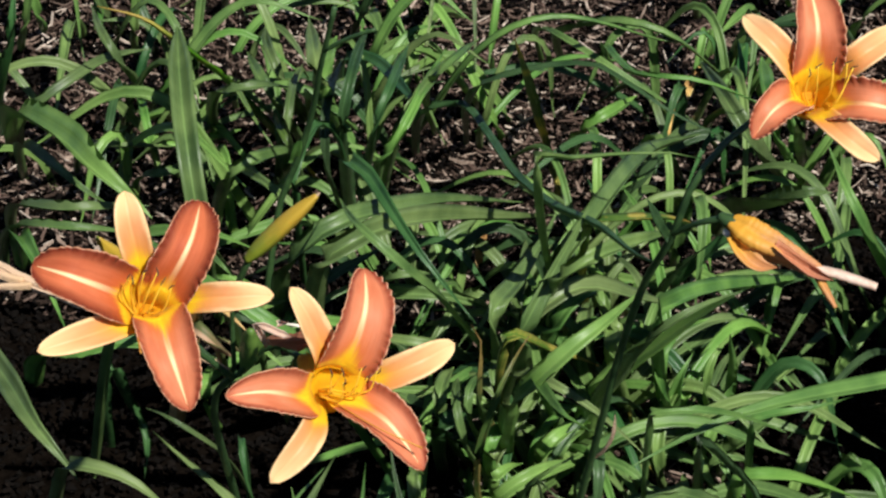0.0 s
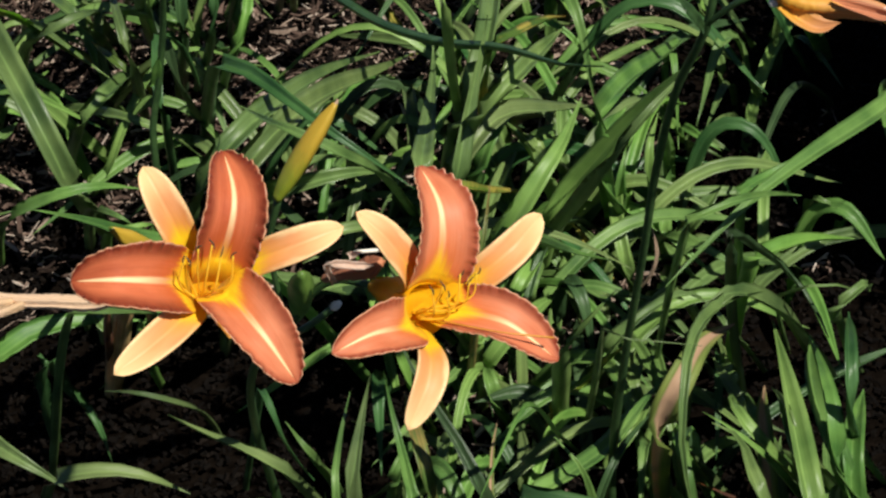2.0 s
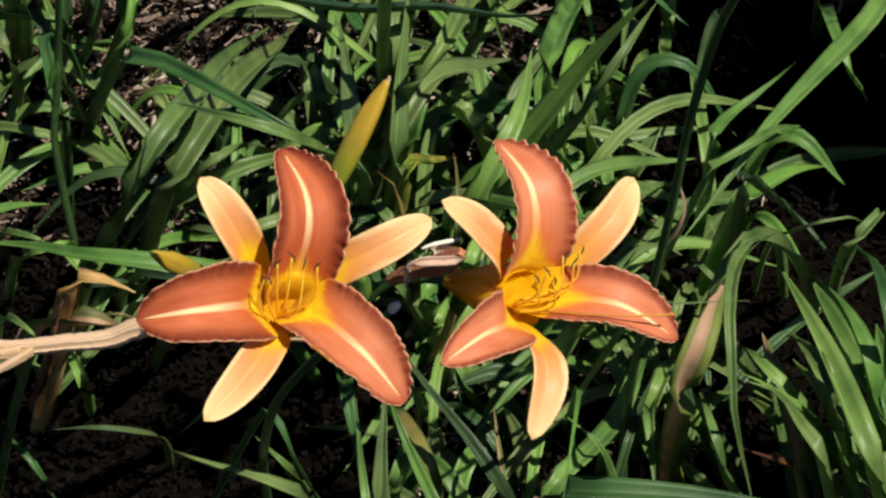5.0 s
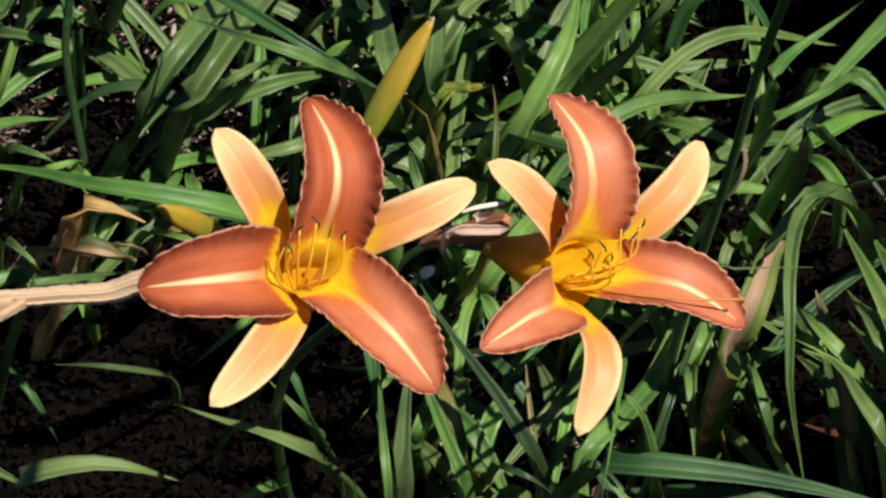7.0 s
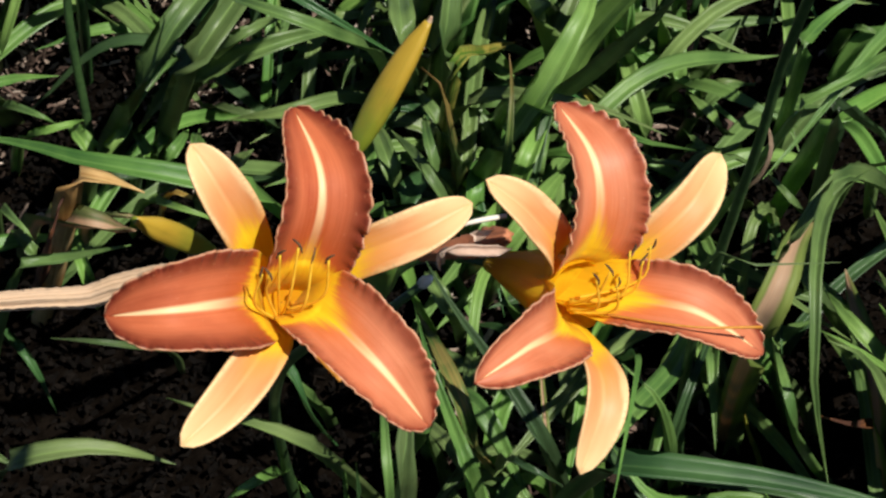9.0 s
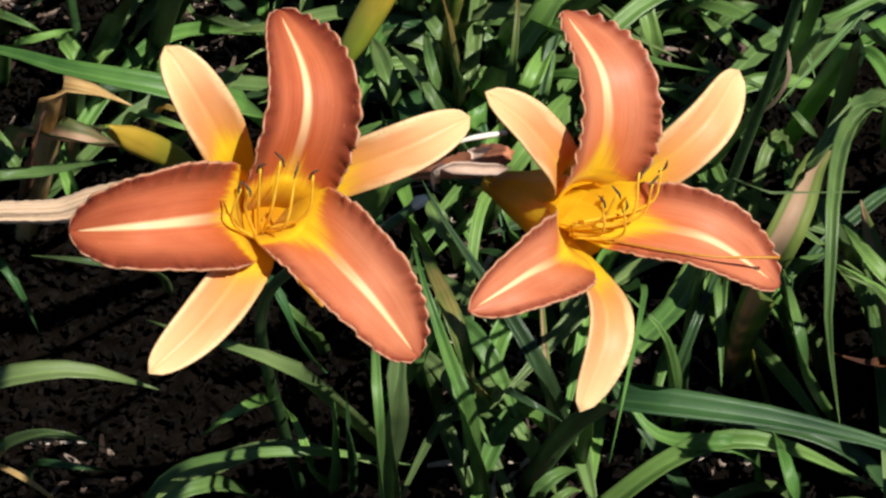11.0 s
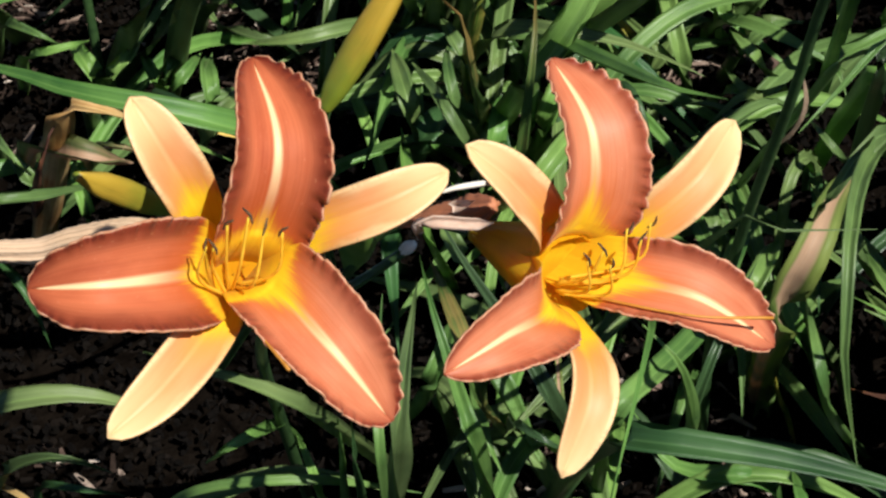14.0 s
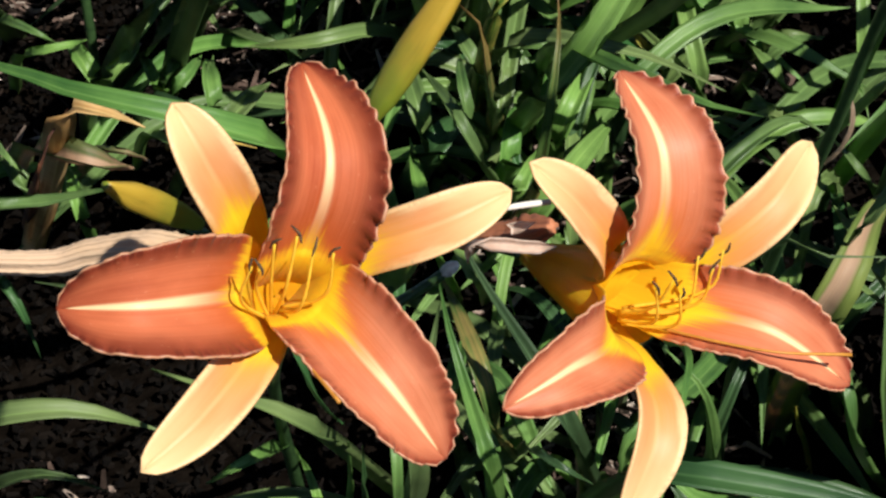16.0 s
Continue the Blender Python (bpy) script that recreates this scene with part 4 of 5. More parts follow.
leaf(plant, ((-0.283, 0.704, 0.153), (-0.247, 0.654, 0.200), (-0.239, 0.703, 0.164)), 0.0097, LIGHT)
leaf(plant, ((-0.231, 0.692, 0.138), (-0.212, 0.660, 0.178), (-0.210, 0.718, 0.148)), 0.0123, LIGHT)
leaf(plant, ((-0.225, 0.747, 0.100), (-0.170, 0.685, 0.200), (-0.130, 0.744, 0.220)), 0.0121, DARK)
plant = clump(0.161, 0.798)
leaf(plant, ((0.043, 0.846, 0.092), (0.037, 0.850, 0.120), (0.025, 0.919, 0.098)), 0.0153, LIGHT)
leaf(plant, ((0.125, 0.761, 0.061), (0.113, 0.766, 0.080), (0.099, 0.813, 0.066)), 0.0064, YELLOWING)
leaf(plant, ((0.146, 0.819, 0.012), (0.141, 0.787, 0.087), (0.146, 0.774, 0.143), (0.151, 0.791, 0.162)), 0.0127, GREEN)
leaf(plant, ((0.172, 0.809, 0.088), (0.171, 0.776, 0.163), (0.180, 0.824, 0.171)), 0.0115, LIGHT)
leaf(plant, ((0.180, 0.785, 0.073), (0.186, 0.821, 0.105), (0.183, 0.773, 0.203)), 0.0115, GREEN)
leaf(plant, ((0.190, 0.810, 0.028), (0.206, 0.799, 0.071), (0.231, 0.816, 0.097)), 0.0140, GREEN)
leaf(plant, ((0.165, 0.693, 0.077), (0.179, 0.674, 0.099), (0.202, 0.686, 0.082)), 0.0070, GREEN)
leaf(plant, ((0.197, 0.778, 0.061), (0.211, 0.764, 0.079), (0.235, 0.775, 0.066)), 0.0106, LIGHT)
leaf(plant, ((0.236, 0.727, 0.077), (0.247, 0.683, 0.099), (0.252, 0.675, 0.082)), 0.0092, GREEN)
leaf(plant, ((0.177, 0.754, 0.092), (0.207, 0.706, 0.116), (0.252, 0.687, 0.098)), 0.0122, GREEN)
leaf(plant, ((0.089, 0.825, 0.123), (0.074, 0.800, 0.160), (0.060, 0.861, 0.131)), 0.0107, LIGHT)
leaf(plant, ((0.170, 0.829, 0.077), (0.171, 0.854, 0.100), (0.173, 0.933, 0.082)), 0.0077, GREEN)
leaf(plant, ((0.178, 0.804, 0.077), (0.180, 0.845, 0.100), (0.183, 0.945, 0.082)), 0.0076, GREEN)
plant = clump(-0.571, 0.790)
leaf(plant, ((-0.558, 0.843, 0.184), (-0.460, 0.755, 0.231), (-0.408, 0.708, 0.240), (-0.368, 0.702, 0.222), (-0.350, 0.715, 0.197)), 0.0241, LIGHT)
leaf(plant, ((-0.500, 0.735, 0.153), (-0.437, 0.697, 0.192), (-0.406, 0.700, 0.200), (-0.381, 0.779, 0.164)), 0.0115, GREEN)
leaf(plant, ((-0.485, 0.701, 0.153), (-0.401, 0.662, 0.200), (-0.366, 0.733, 0.164)), 0.0097, GREEN)
leaf(plant, ((-0.369, 0.713, 0.168), (-0.312, 0.678, 0.216), (-0.281, 0.687, 0.217), (-0.254, 0.733, 0.180)), 0.0121, GREEN)
leaf(plant, ((-0.403, 0.602, 0.100), (-0.362, 0.594, 0.119), (-0.334, 0.609, 0.129), (-0.295, 0.624, 0.127), (-0.249, 0.648, 0.107)), 0.0187, GREEN)
leaf(plant, ((-0.430, 0.528, 0.153), (-0.362, 0.450, 0.188), (-0.307, 0.392, 0.199), (-0.272, 0.381, 0.178), (-0.262, 0.382, 0.164)), 0.0173, GREEN)
leaf(plant, ((-0.316, 0.813, 0.195), (-0.294, 0.823, 0.215), (-0.301, 0.992, 0.134)), 0.0130, GREEN)
leaf(plant, ((-0.586, 0.933, 0.123), (-0.551, 0.960, 0.157), (-0.538, 1.018, 0.157), (-0.527, 1.103, 0.131)), 0.0109, GREEN)
leaf(plant, ((-0.555, 0.857, 0.138), (-0.478, 0.777, 0.177), (-0.436, 0.757, 0.174), (-0.419, 0.782, 0.148)), 0.0107, GREEN)
leaf(plant, ((-0.477, 0.696, 0.153), (-0.407, 0.601, 0.195), (-0.357, 0.559, 0.164)), 0.0166, GREEN)
plant = clump(0.054, 0.750)
leaf(plant, ((-0.029, 0.558, 0.313), (-0.043, 0.512, 0.361), (-0.065, 0.493, 0.392), (-0.094, 0.518, 0.389), (-0.132, 0.593, 0.355)), 0.0097, GREEN)
leaf(plant, ((0.087, 0.699, 0.135), (0.115, 0.609, 0.238), (0.143, 0.542, 0.326), (0.169, 0.529, 0.371), (0.191, 0.559, 0.377), (0.207, 0.595, 0.368)), 0.0137, GREEN)
leaf(plant, ((0.055, 0.589, 0.232), (0.093, 0.458, 0.319), (0.124, 0.391, 0.357), (0.146, 0.386, 0.354)), 0.0103, GREEN)
leaf(plant, ((0.014, 0.574, 0.200), (0.013, 0.559, 0.248), (0.011, 0.562, 0.274), (-0.000, 0.563, 0.290)), 0.0109, SPOTTED)
leaf(plant, ((0.010, 0.676, 0.130), (0.001, 0.663, 0.170), (-0.012, 0.728, 0.139)), 0.0138, GREEN)
leaf(plant, ((-0.028, 0.616, 0.138), (-0.031, 0.609, 0.180), (-0.042, 0.688, 0.148)), 0.0109, LIGHT)
leaf(plant, ((0.008, 0.575, 0.153), (-0.002, 0.563, 0.195), (-0.013, 0.591, 0.196), (-0.028, 0.655, 0.164)), 0.0073, GREEN)
leaf(plant, ((-0.041, 0.755, 0.107), (-0.065, 0.736, 0.131), (-0.101, 0.718, 0.139), (-0.148, 0.744, 0.115)), 0.0104, LIGHT)
leaf(plant, ((0.186, 0.734, 0.077), (0.205, 0.732, 0.100), (0.234, 0.758, 0.082)), 0.0094, GREEN)
leaf(plant, ((0.167, 0.656, 0.077), (0.182, 0.648, 0.100), (0.192, 0.689, 0.082)), 0.0111, GREEN)
leaf(plant, ((0.105, 0.733, 0.077), (0.142, 0.740, 0.100), (0.180, 0.768, 0.082)), 0.0090, GREEN)
leaf(plant, ((0.002, 0.607, 0.153), (-0.002, 0.592, 0.200), (-0.006, 0.670, 0.164)), 0.0102, GREEN)
plant = clump(-0.279, 0.722)
leaf(plant, ((-0.251, 0.524, 0.200), (-0.227, 0.475, 0.271), (-0.219, 0.490, 0.283), (-0.211, 0.496, 0.290)), 0.0071, RUST)
leaf(plant, ((-0.255, 0.558, 0.207), (-0.225, 0.502, 0.253), (-0.201, 0.476, 0.269), (-0.188, 0.521, 0.221)), 0.0152, BROWNED)
leaf(plant, ((-0.186, 0.586, 0.214), (-0.147, 0.508, 0.270), (-0.116, 0.490, 0.273), (-0.098, 0.521, 0.230)), 0.0084, DARK)
leaf(plant, ((-0.190, 0.580, 0.191), (-0.150, 0.500, 0.250), (-0.133, 0.534, 0.205)), 0.0071, LIGHT)
leaf(plant, ((-0.198, 0.705, 0.107), (-0.180, 0.689, 0.140), (-0.175, 0.739, 0.115)), 0.0092, GREEN)
leaf(plant, ((-0.225, 0.571, 0.191), (-0.202, 0.520, 0.237), (-0.187, 0.504, 0.249), (-0.182, 0.542, 0.205)), 0.0096, BROWNED)
leaf(plant, ((-0.224, 0.606, 0.191), (-0.197, 0.547, 0.243), (-0.183, 0.588, 0.205)), 0.0113, DARK)
leaf(plant, ((-0.166, 0.598, 0.153), (-0.142, 0.578, 0.197), (-0.130, 0.600, 0.194), (-0.121, 0.651, 0.164)), 0.0109, LIGHT)
leaf(plant, ((-0.244, 0.609, 0.092), (-0.244, 0.607, 0.120), (-0.259, 0.660, 0.098)), 0.0081, LIGHT)
leaf(plant, ((-0.274, 0.613, 0.115), (-0.274, 0.597, 0.150), (-0.295, 0.644, 0.123)), 0.0104, GREEN)
leaf(plant, ((-0.188, 0.672, 0.115), (-0.158, 0.621, 0.149), (-0.134, 0.639, 0.123)), 0.0049, STRAW)
plant = clump(-0.072, 0.681)
leaf(plant, ((0.084, 0.686, 0.148), (0.105, 0.683, 0.194), (0.135, 0.670, 0.243), (0.163, 0.656, 0.288), (0.193, 0.636, 0.334), (0.212, 0.622, 0.361)), 0.0191, LIGHT)
leaf(plant, ((0.041, 0.553, 0.223), (0.067, 0.536, 0.273), (0.090, 0.544, 0.308), (0.106, 0.570, 0.320), (0.121, 0.640, 0.316)), 0.0164, LIGHT)
leaf(plant, ((0.034, 0.503, 0.200), (0.047, 0.489, 0.287), (0.052, 0.507, 0.310), (0.053, 0.542, 0.310)), 0.0064, SPOTTED)
leaf(plant, ((0.004, 0.711, 0.183), (0.033, 0.718, 0.228), (0.056, 0.748, 0.230), (0.091, 0.786, 0.206), (0.124, 0.856, 0.159)), 0.0163, LIGHT)
leaf(plant, ((0.012, 0.768, 0.205), (0.037, 0.785, 0.265), (0.044, 0.895, 0.260), (0.047, 0.995, 0.233), (0.066, 1.155, 0.169)), 0.0164, GREEN)
leaf(plant, ((-0.032, 0.614, 0.123), (-0.020, 0.596, 0.158), (-0.004, 0.651, 0.131)), 0.0168, DARK)
leaf(plant, ((0.019, 0.603, 0.123), (0.024, 0.592, 0.160), (0.028, 0.654, 0.131)), 0.0134, GREEN)
leaf(plant, ((0.022, 0.629, 0.200), (0.043, 0.624, 0.209), (0.068, 0.604, 0.220), (0.100, 0.609, 0.205), (0.125, 0.614, 0.187), (0.154, 0.623, 0.160)), 0.0114, LIGHT)
leaf(plant, ((0.034, 0.726, 0.077), (0.050, 0.738, 0.098), (0.096, 0.749, 0.082)), 0.0091, GREEN)
leaf(plant, ((0.023, 0.763, 0.153), (0.042, 0.766, 0.200), (0.072, 0.869, 0.164)), 0.0143, GREEN)
leaf(plant, ((0.014, 0.645, 0.084), (0.019, 0.641, 0.108), (0.027, 0.695, 0.090)), 0.0132, LIGHT)
leaf(plant, ((0.052, 0.659, 0.092), (0.064, 0.664, 0.117), (0.074, 0.691, 0.118), (0.090, 0.743, 0.098)), 0.0133, LIGHT)
leaf(plant, ((0.063, 0.678, 0.084), (0.069, 0.677, 0.110), (0.076, 0.730, 0.090)), 0.0133, GREEN)
leaf(plant, ((0.023, 0.620, 0.084), (0.030, 0.612, 0.109), (0.039, 0.657, 0.090)), 0.0104, LIGHT)
leaf(plant, ((-0.031, 0.664, 0.084), (-0.020, 0.655, 0.109), (-0.004, 0.697, 0.090)), 0.0141, DARK)
plant = clump(0.277, 0.671)
leaf(plant, ((0.279, 0.487, 0.200), (0.257, 0.424, 0.278), (0.230, 0.385, 0.326), (0.212, 0.361, 0.338), (0.195, 0.352, 0.318), (0.187, 0.383, 0.260)), 0.0151, GREEN)
leaf(plant, ((0.243, 0.417, 0.300), (0.212, 0.352, 0.341), (0.193, 0.284, 0.366), (0.187, 0.251, 0.351), (0.185, 0.239, 0.315), (0.194, 0.239, 0.240)), 0.0085, GREEN)
leaf(plant, ((0.261, 0.493, 0.230), (0.277, 0.427, 0.293), (0.295, 0.427, 0.294), (0.319, 0.476, 0.246)), 0.0043, GREEN)
leaf(plant, ((0.303, 0.467, 0.230), (0.304, 0.404, 0.300), (0.326, 0.477, 0.246)), 0.0095, GREEN)
leaf(plant, ((0.146, 0.724, 0.077), (0.127, 0.735, 0.100), (0.099, 0.799, 0.082)), 0.0063, LIGHT)
leaf(plant, ((0.198, 0.673, 0.077), (0.183, 0.676, 0.100), (0.174, 0.719, 0.082)), 0.0079, GREEN)
leaf(plant, ((0.202, 0.700, 0.092), (0.189, 0.691, 0.120), (0.181, 0.738, 0.098)), 0.0132, LIGHT)
leaf(plant, ((0.238, 0.582, 0.115), (0.224, 0.566, 0.150), (0.219, 0.615, 0.123)), 0.0074, GREEN)
leaf(plant, ((0.138, 0.732, 0.153), (0.132, 0.733, 0.200), (0.153, 0.844, 0.164)), 0.0122, GREEN)
leaf(plant, ((0.233, 0.547, 0.092), (0.226, 0.537, 0.119), (0.225, 0.585, 0.098)), 0.0124, GREEN)
plant = clump(0.080, 0.589)
leaf(plant, ((0.082, 0.748, 0.173), (0.066, 0.810, 0.155), (0.047, 0.812, 0.181)), 0.0166, LIGHT)
leaf(plant, ((0.040, 0.563, 0.077), (0.037, 0.563, 0.100), (0.031, 0.604, 0.082)), 0.0118, GREEN)
leaf(plant, ((0.130, 0.580, 0.107), (0.158, 0.591, 0.137), (0.196, 0.624, 0.133), (0.216, 0.630, 0.115)), 0.0117, GREEN)
leaf(plant, ((0.044, 0.675, 0.084), (0.050, 0.687, 0.110), (0.059, 0.755, 0.090)), 0.0072, GREEN)
leaf(plant, ((0.001, 0.483, 0.153), (-0.004, 0.457, 0.200), (-0.012, 0.515, 0.164)), 0.0102, LIGHT)
leaf(plant, ((0.148, 0.719, 0.092), (0.143, 0.752, 0.120), (0.145, 0.860, 0.098)), 0.0116, LIGHT)
leaf(plant, ((0.090, 0.520, 0.040), (0.089, 0.514, 0.070), (0.088, 0.517, 0.090)), 0.0062, GREEN)
plant = clump(-0.101, 0.534)
leaf(plant, ((-0.182, 0.491, 0.144), (-0.192, 0.456, 0.185), (-0.213, 0.449, 0.199), (-0.249, 0.481, 0.174)), 0.0060, GREEN)
leaf(plant, ((-0.106, 0.356, 0.168), (-0.110, 0.320, 0.204), (-0.119, 0.300, 0.220), (-0.143, 0.323, 0.180)), 0.0074, GREEN)
leaf(plant, ((-0.090, 0.491, 0.072), (-0.097, 0.454, 0.134), (-0.114, 0.479, 0.140)), 0.0094, GREEN)
leaf(plant, ((0.139, 0.239, 0.420), (0.148, 0.232, 0.416), (0.169, 0.236, 0.409), (0.200, 0.253, 0.390)), 0.0048, GREEN)
leaf(plant, ((0.108, 0.342, 0.314), (0.121, 0.325, 0.346), (0.137, 0.324, 0.369), (0.148, 0.336, 0.373)), 0.0128, LIGHT)
leaf(plant, ((0.015, 0.694, 0.200), (0.028, 0.724, 0.254), (0.039, 0.743, 0.293), (0.046, 0.757, 0.320)), 0.0187, GREEN)
leaf(plant, ((-0.233, 0.763, 0.241), (-0.235, 0.792, 0.265), (-0.242, 0.853, 0.255), (-0.233, 0.869, 0.239), (-0.233, 0.917, 0.170), (-0.240, 0.955, 0.126)), 0.0082, DARK)
leaf(plant, ((0.041, 0.761, 0.283), (0.063, 0.803, 0.271), (0.086, 0.921, 0.210), (0.098, 1.013, 0.153)), 0.0103, YELLOWING)
leaf(plant, ((0.035, 0.591, 0.092), (0.060, 0.605, 0.119), (0.092, 0.679, 0.098)), 0.0130, LIGHT)
leaf(plant, ((-0.027, 0.395, 0.138), (-0.014, 0.383, 0.179), (-0.009, 0.445, 0.148)), 0.0093, GREEN)
plant = clump(0.325, 0.496)
leaf(plant, ((0.266, 0.340, 0.199), (0.258, 0.320, 0.259), (0.255, 0.365, 0.244), (0.251, 0.414, 0.213)), 0.0118, GREEN)
leaf(plant, ((0.302, 0.348, 0.230), (0.299, 0.336, 0.300), (0.308, 0.456, 0.246)), 0.0084, DARK)
leaf(plant, ((0.242, 0.508, 0.100), (0.227, 0.508, 0.129), (0.214, 0.576, 0.107)), 0.0133, GREEN)
leaf(plant, ((0.251, 0.402, 0.100), (0.218, 0.315, 0.202), (0.196, 0.292, 0.237)), 0.0064, RUST)
leaf(plant, ((0.196, 0.446, 0.100), (0.186, 0.445, 0.130), (0.183, 0.498, 0.107)), 0.0120, GREEN)
leaf(plant, ((0.282, 0.396, 0.153), (0.270, 0.382, 0.190), (0.264, 0.415, 0.193), (0.265, 0.471, 0.164)), 0.0149, LIGHT)
leaf(plant, ((0.257, 0.454, 0.115), (0.243, 0.449, 0.150), (0.238, 0.509, 0.123)), 0.0100, GREEN)
plant = clump(0.038, 0.467)
leaf(plant, ((0.089, 0.525, 0.106), (0.111, 0.545, 0.109), (0.130, 0.529, 0.144), (0.148, 0.480, 0.202)), 0.0061, YELLOWING)
leaf(plant, ((0.241, 0.507, 0.255), (0.257, 0.511, 0.261), (0.284, 0.545, 0.243), (0.330, 0.638, 0.170)), 0.0128, LIGHT)
leaf(plant, ((0.133, 0.668, 0.274), (0.152, 0.742, 0.258), (0.182, 0.899, 0.179), (0.214, 1.121, 0.060)), 0.0169, GREEN)
leaf(plant, ((-0.012, 0.689, 0.215), (-0.013, 0.760, 0.205), (-0.012, 0.846, 0.201), (-0.014, 0.900, 0.205)), 0.0166, GREEN)
leaf(plant, ((0.024, 0.327, 0.191), (0.038, 0.265, 0.249), (0.055, 0.289, 0.205)), 0.0059, DARK)
leaf(plant, ((0.091, 0.404, 0.123), (0.107, 0.387, 0.159), (0.131, 0.424, 0.131)), 0.0086, GREEN)
leaf(plant, ((0.001, 0.428, 0.107), (0.006, 0.361, 0.140), (0.014, 0.352, 0.115)), 0.0086, GREEN)
leaf(plant, ((0.067, 0.444, 0.092), (0.068, 0.451, 0.119), (0.061, 0.518, 0.098)), 0.0103, LIGHT)
leaf(plant, ((0.133, 0.473, 0.092), (0.152, 0.484, 0.120), (0.164, 0.544, 0.098)), 0.0113, LIGHT)
leaf(plant, ((-0.024, 0.541, 0.123), (-0.031, 0.549, 0.160), (-0.039, 0.631, 0.131)), 0.0101, LIGHT)
leaf(plant, ((0.161, 0.482, 0.092), (0.174, 0.485, 0.120), (0.191, 0.537, 0.098)), 0.0112, LIGHT)
leaf(plant, ((0.062, 0.544, 0.050), (0.056, 0.554, 0.080), (0.052, 0.575, 0.100)), 0.0086, GREEN)
plant = clump(0.189, 0.467)
leaf(plant, ((-0.096, 0.399, 0.350), (-0.130, 0.394, 0.371), (-0.157, 0.396, 0.380), (-0.186, 0.408, 0.380), (-0.218, 0.431, 0.375), (-0.266, 0.466, 0.360)), 0.0141, GREEN)
leaf(plant, ((0.169, 0.464, 0.043), (0.167, 0.385, 0.178), (0.175, 0.359, 0.238), (0.187, 0.359, 0.269), (0.203, 0.396, 0.270), (0.227, 0.449, 0.244)), 0.0183, BROWNED)
leaf(plant, ((0.227, 0.478, 0.025), (0.208, 0.452, 0.087), (0.192, 0.427, 0.144)), 0.0130, GREEN)
leaf(plant, ((0.157, 0.550, 0.077), (0.150, 0.559, 0.098), (0.162, 0.630, 0.082)), 0.0117, LIGHT)
leaf(plant, ((0.077, 0.471, 0.077), (0.077, 0.471, 0.100), (0.070, 0.515, 0.082)), 0.0113, GREEN)
leaf(plant, ((0.200, 0.470, 0.077), (0.195, 0.477, 0.100), (0.195, 0.522, 0.082)), 0.0103, GREEN)
leaf(plant, ((0.124, 0.381, 0.100), (0.116, 0.349, 0.200), (0.094, 0.366, 0.220)), 0.0097, GREEN)
leaf(plant, ((0.189, 0.453, 0.020), (0.181, 0.440, 0.060), (0.176, 0.435, 0.090)), 0.0039, YELLOWING)
plant = clump(0.405, 0.379)
leaf(plant, ((0.293, 0.337, 0.199), (0.288, 0.333, 0.254), (0.285, 0.378, 0.255), (0.282, 0.471, 0.213)), 0.0161, GREEN)
leaf(plant, ((0.257, 0.365, 0.184), (0.230, 0.350, 0.240), (0.224, 0.428, 0.197)), 0.0101, LIGHT)
leaf(plant, ((0.240, 0.315, 0.240), (0.219, 0.316, 0.262), (0.200, 0.313, 0.280)), 0.0096, LIGHT)
leaf(plant, ((0.196, 0.349, 0.153), (0.188, 0.349, 0.200), (0.193, 0.424, 0.164)), 0.0090, GREEN)
leaf(plant, ((0.305, 0.334, 0.184), (0.290, 0.334, 0.228), (0.282, 0.376, 0.238), (0.283, 0.485, 0.197)), 0.0153, GREEN)
leaf(plant, ((0.292, 0.352, 0.123), (0.276, 0.344, 0.160), (0.278, 0.401, 0.131)), 0.0113, GREEN)
leaf(plant, ((0.301, 0.328, 0.138), (0.290, 0.319, 0.180), (0.297, 0.384, 0.148)), 0.0119, LIGHT)
plant = clump(-0.063, 0.370)
leaf(plant, ((0.123, 0.366, 0.138), (0.139, 0.377, 0.179), (0.157, 0.427, 0.168), (0.169, 0.471, 0.148)), 0.0056, DARK)
leaf(plant, ((0.079, 0.216, 0.300), (0.117, 0.206, 0.300), (0.155, 0.200, 0.293), (0.206, 0.187, 0.282), (0.255, 0.169, 0.270)), 0.0129, DARK)
leaf(plant, ((0.193, 0.326, 0.429), (0.217, 0.330, 0.438), (0.245, 0.383, 0.406), (0.276, 0.465, 0.344)), 0.0052, GREEN)
leaf(plant, ((0.019, 0.607, 0.248), (0.043, 0.692, 0.191), (0.064, 0.807, 0.106)), 0.0085, YELLOWING)
leaf(plant, ((0.036, 0.327, 0.092), (0.047, 0.320, 0.120), (0.063, 0.344, 0.098)), 0.0078, GREEN)
leaf(plant, ((0.043, 0.328, 0.077), (0.054, 0.323, 0.100), (0.065, 0.340, 0.082)), 0.0071, LIGHT)
leaf(plant, ((-0.088, 0.347, 0.115), (-0.090, 0.343, 0.150), (-0.103, 0.387, 0.123)), 0.0071, LIGHT)
leaf(plant, ((-0.077, 0.353, 0.100), (-0.066, 0.306, 0.200), (-0.062, 0.286, 0.250)), 0.0080, GREEN)
leaf(plant, ((-0.135, 0.351, 0.100), (-0.157, 0.318, 0.140), (-0.189, 0.329, 0.100)), 0.0095, GREEN)
leaf(plant, ((0.004, 0.370, 0.020), (-0.013, 0.415, 0.073), (-0.021, 0.403, 0.138)), 0.0090, GREEN)
leaf(plant, ((-0.067, 0.352, 0.100), (-0.059, 0.298, 0.200), (-0.056, 0.291, 0.240)), 0.0064, DARK)
plant = clump(-0.331, 0.369)
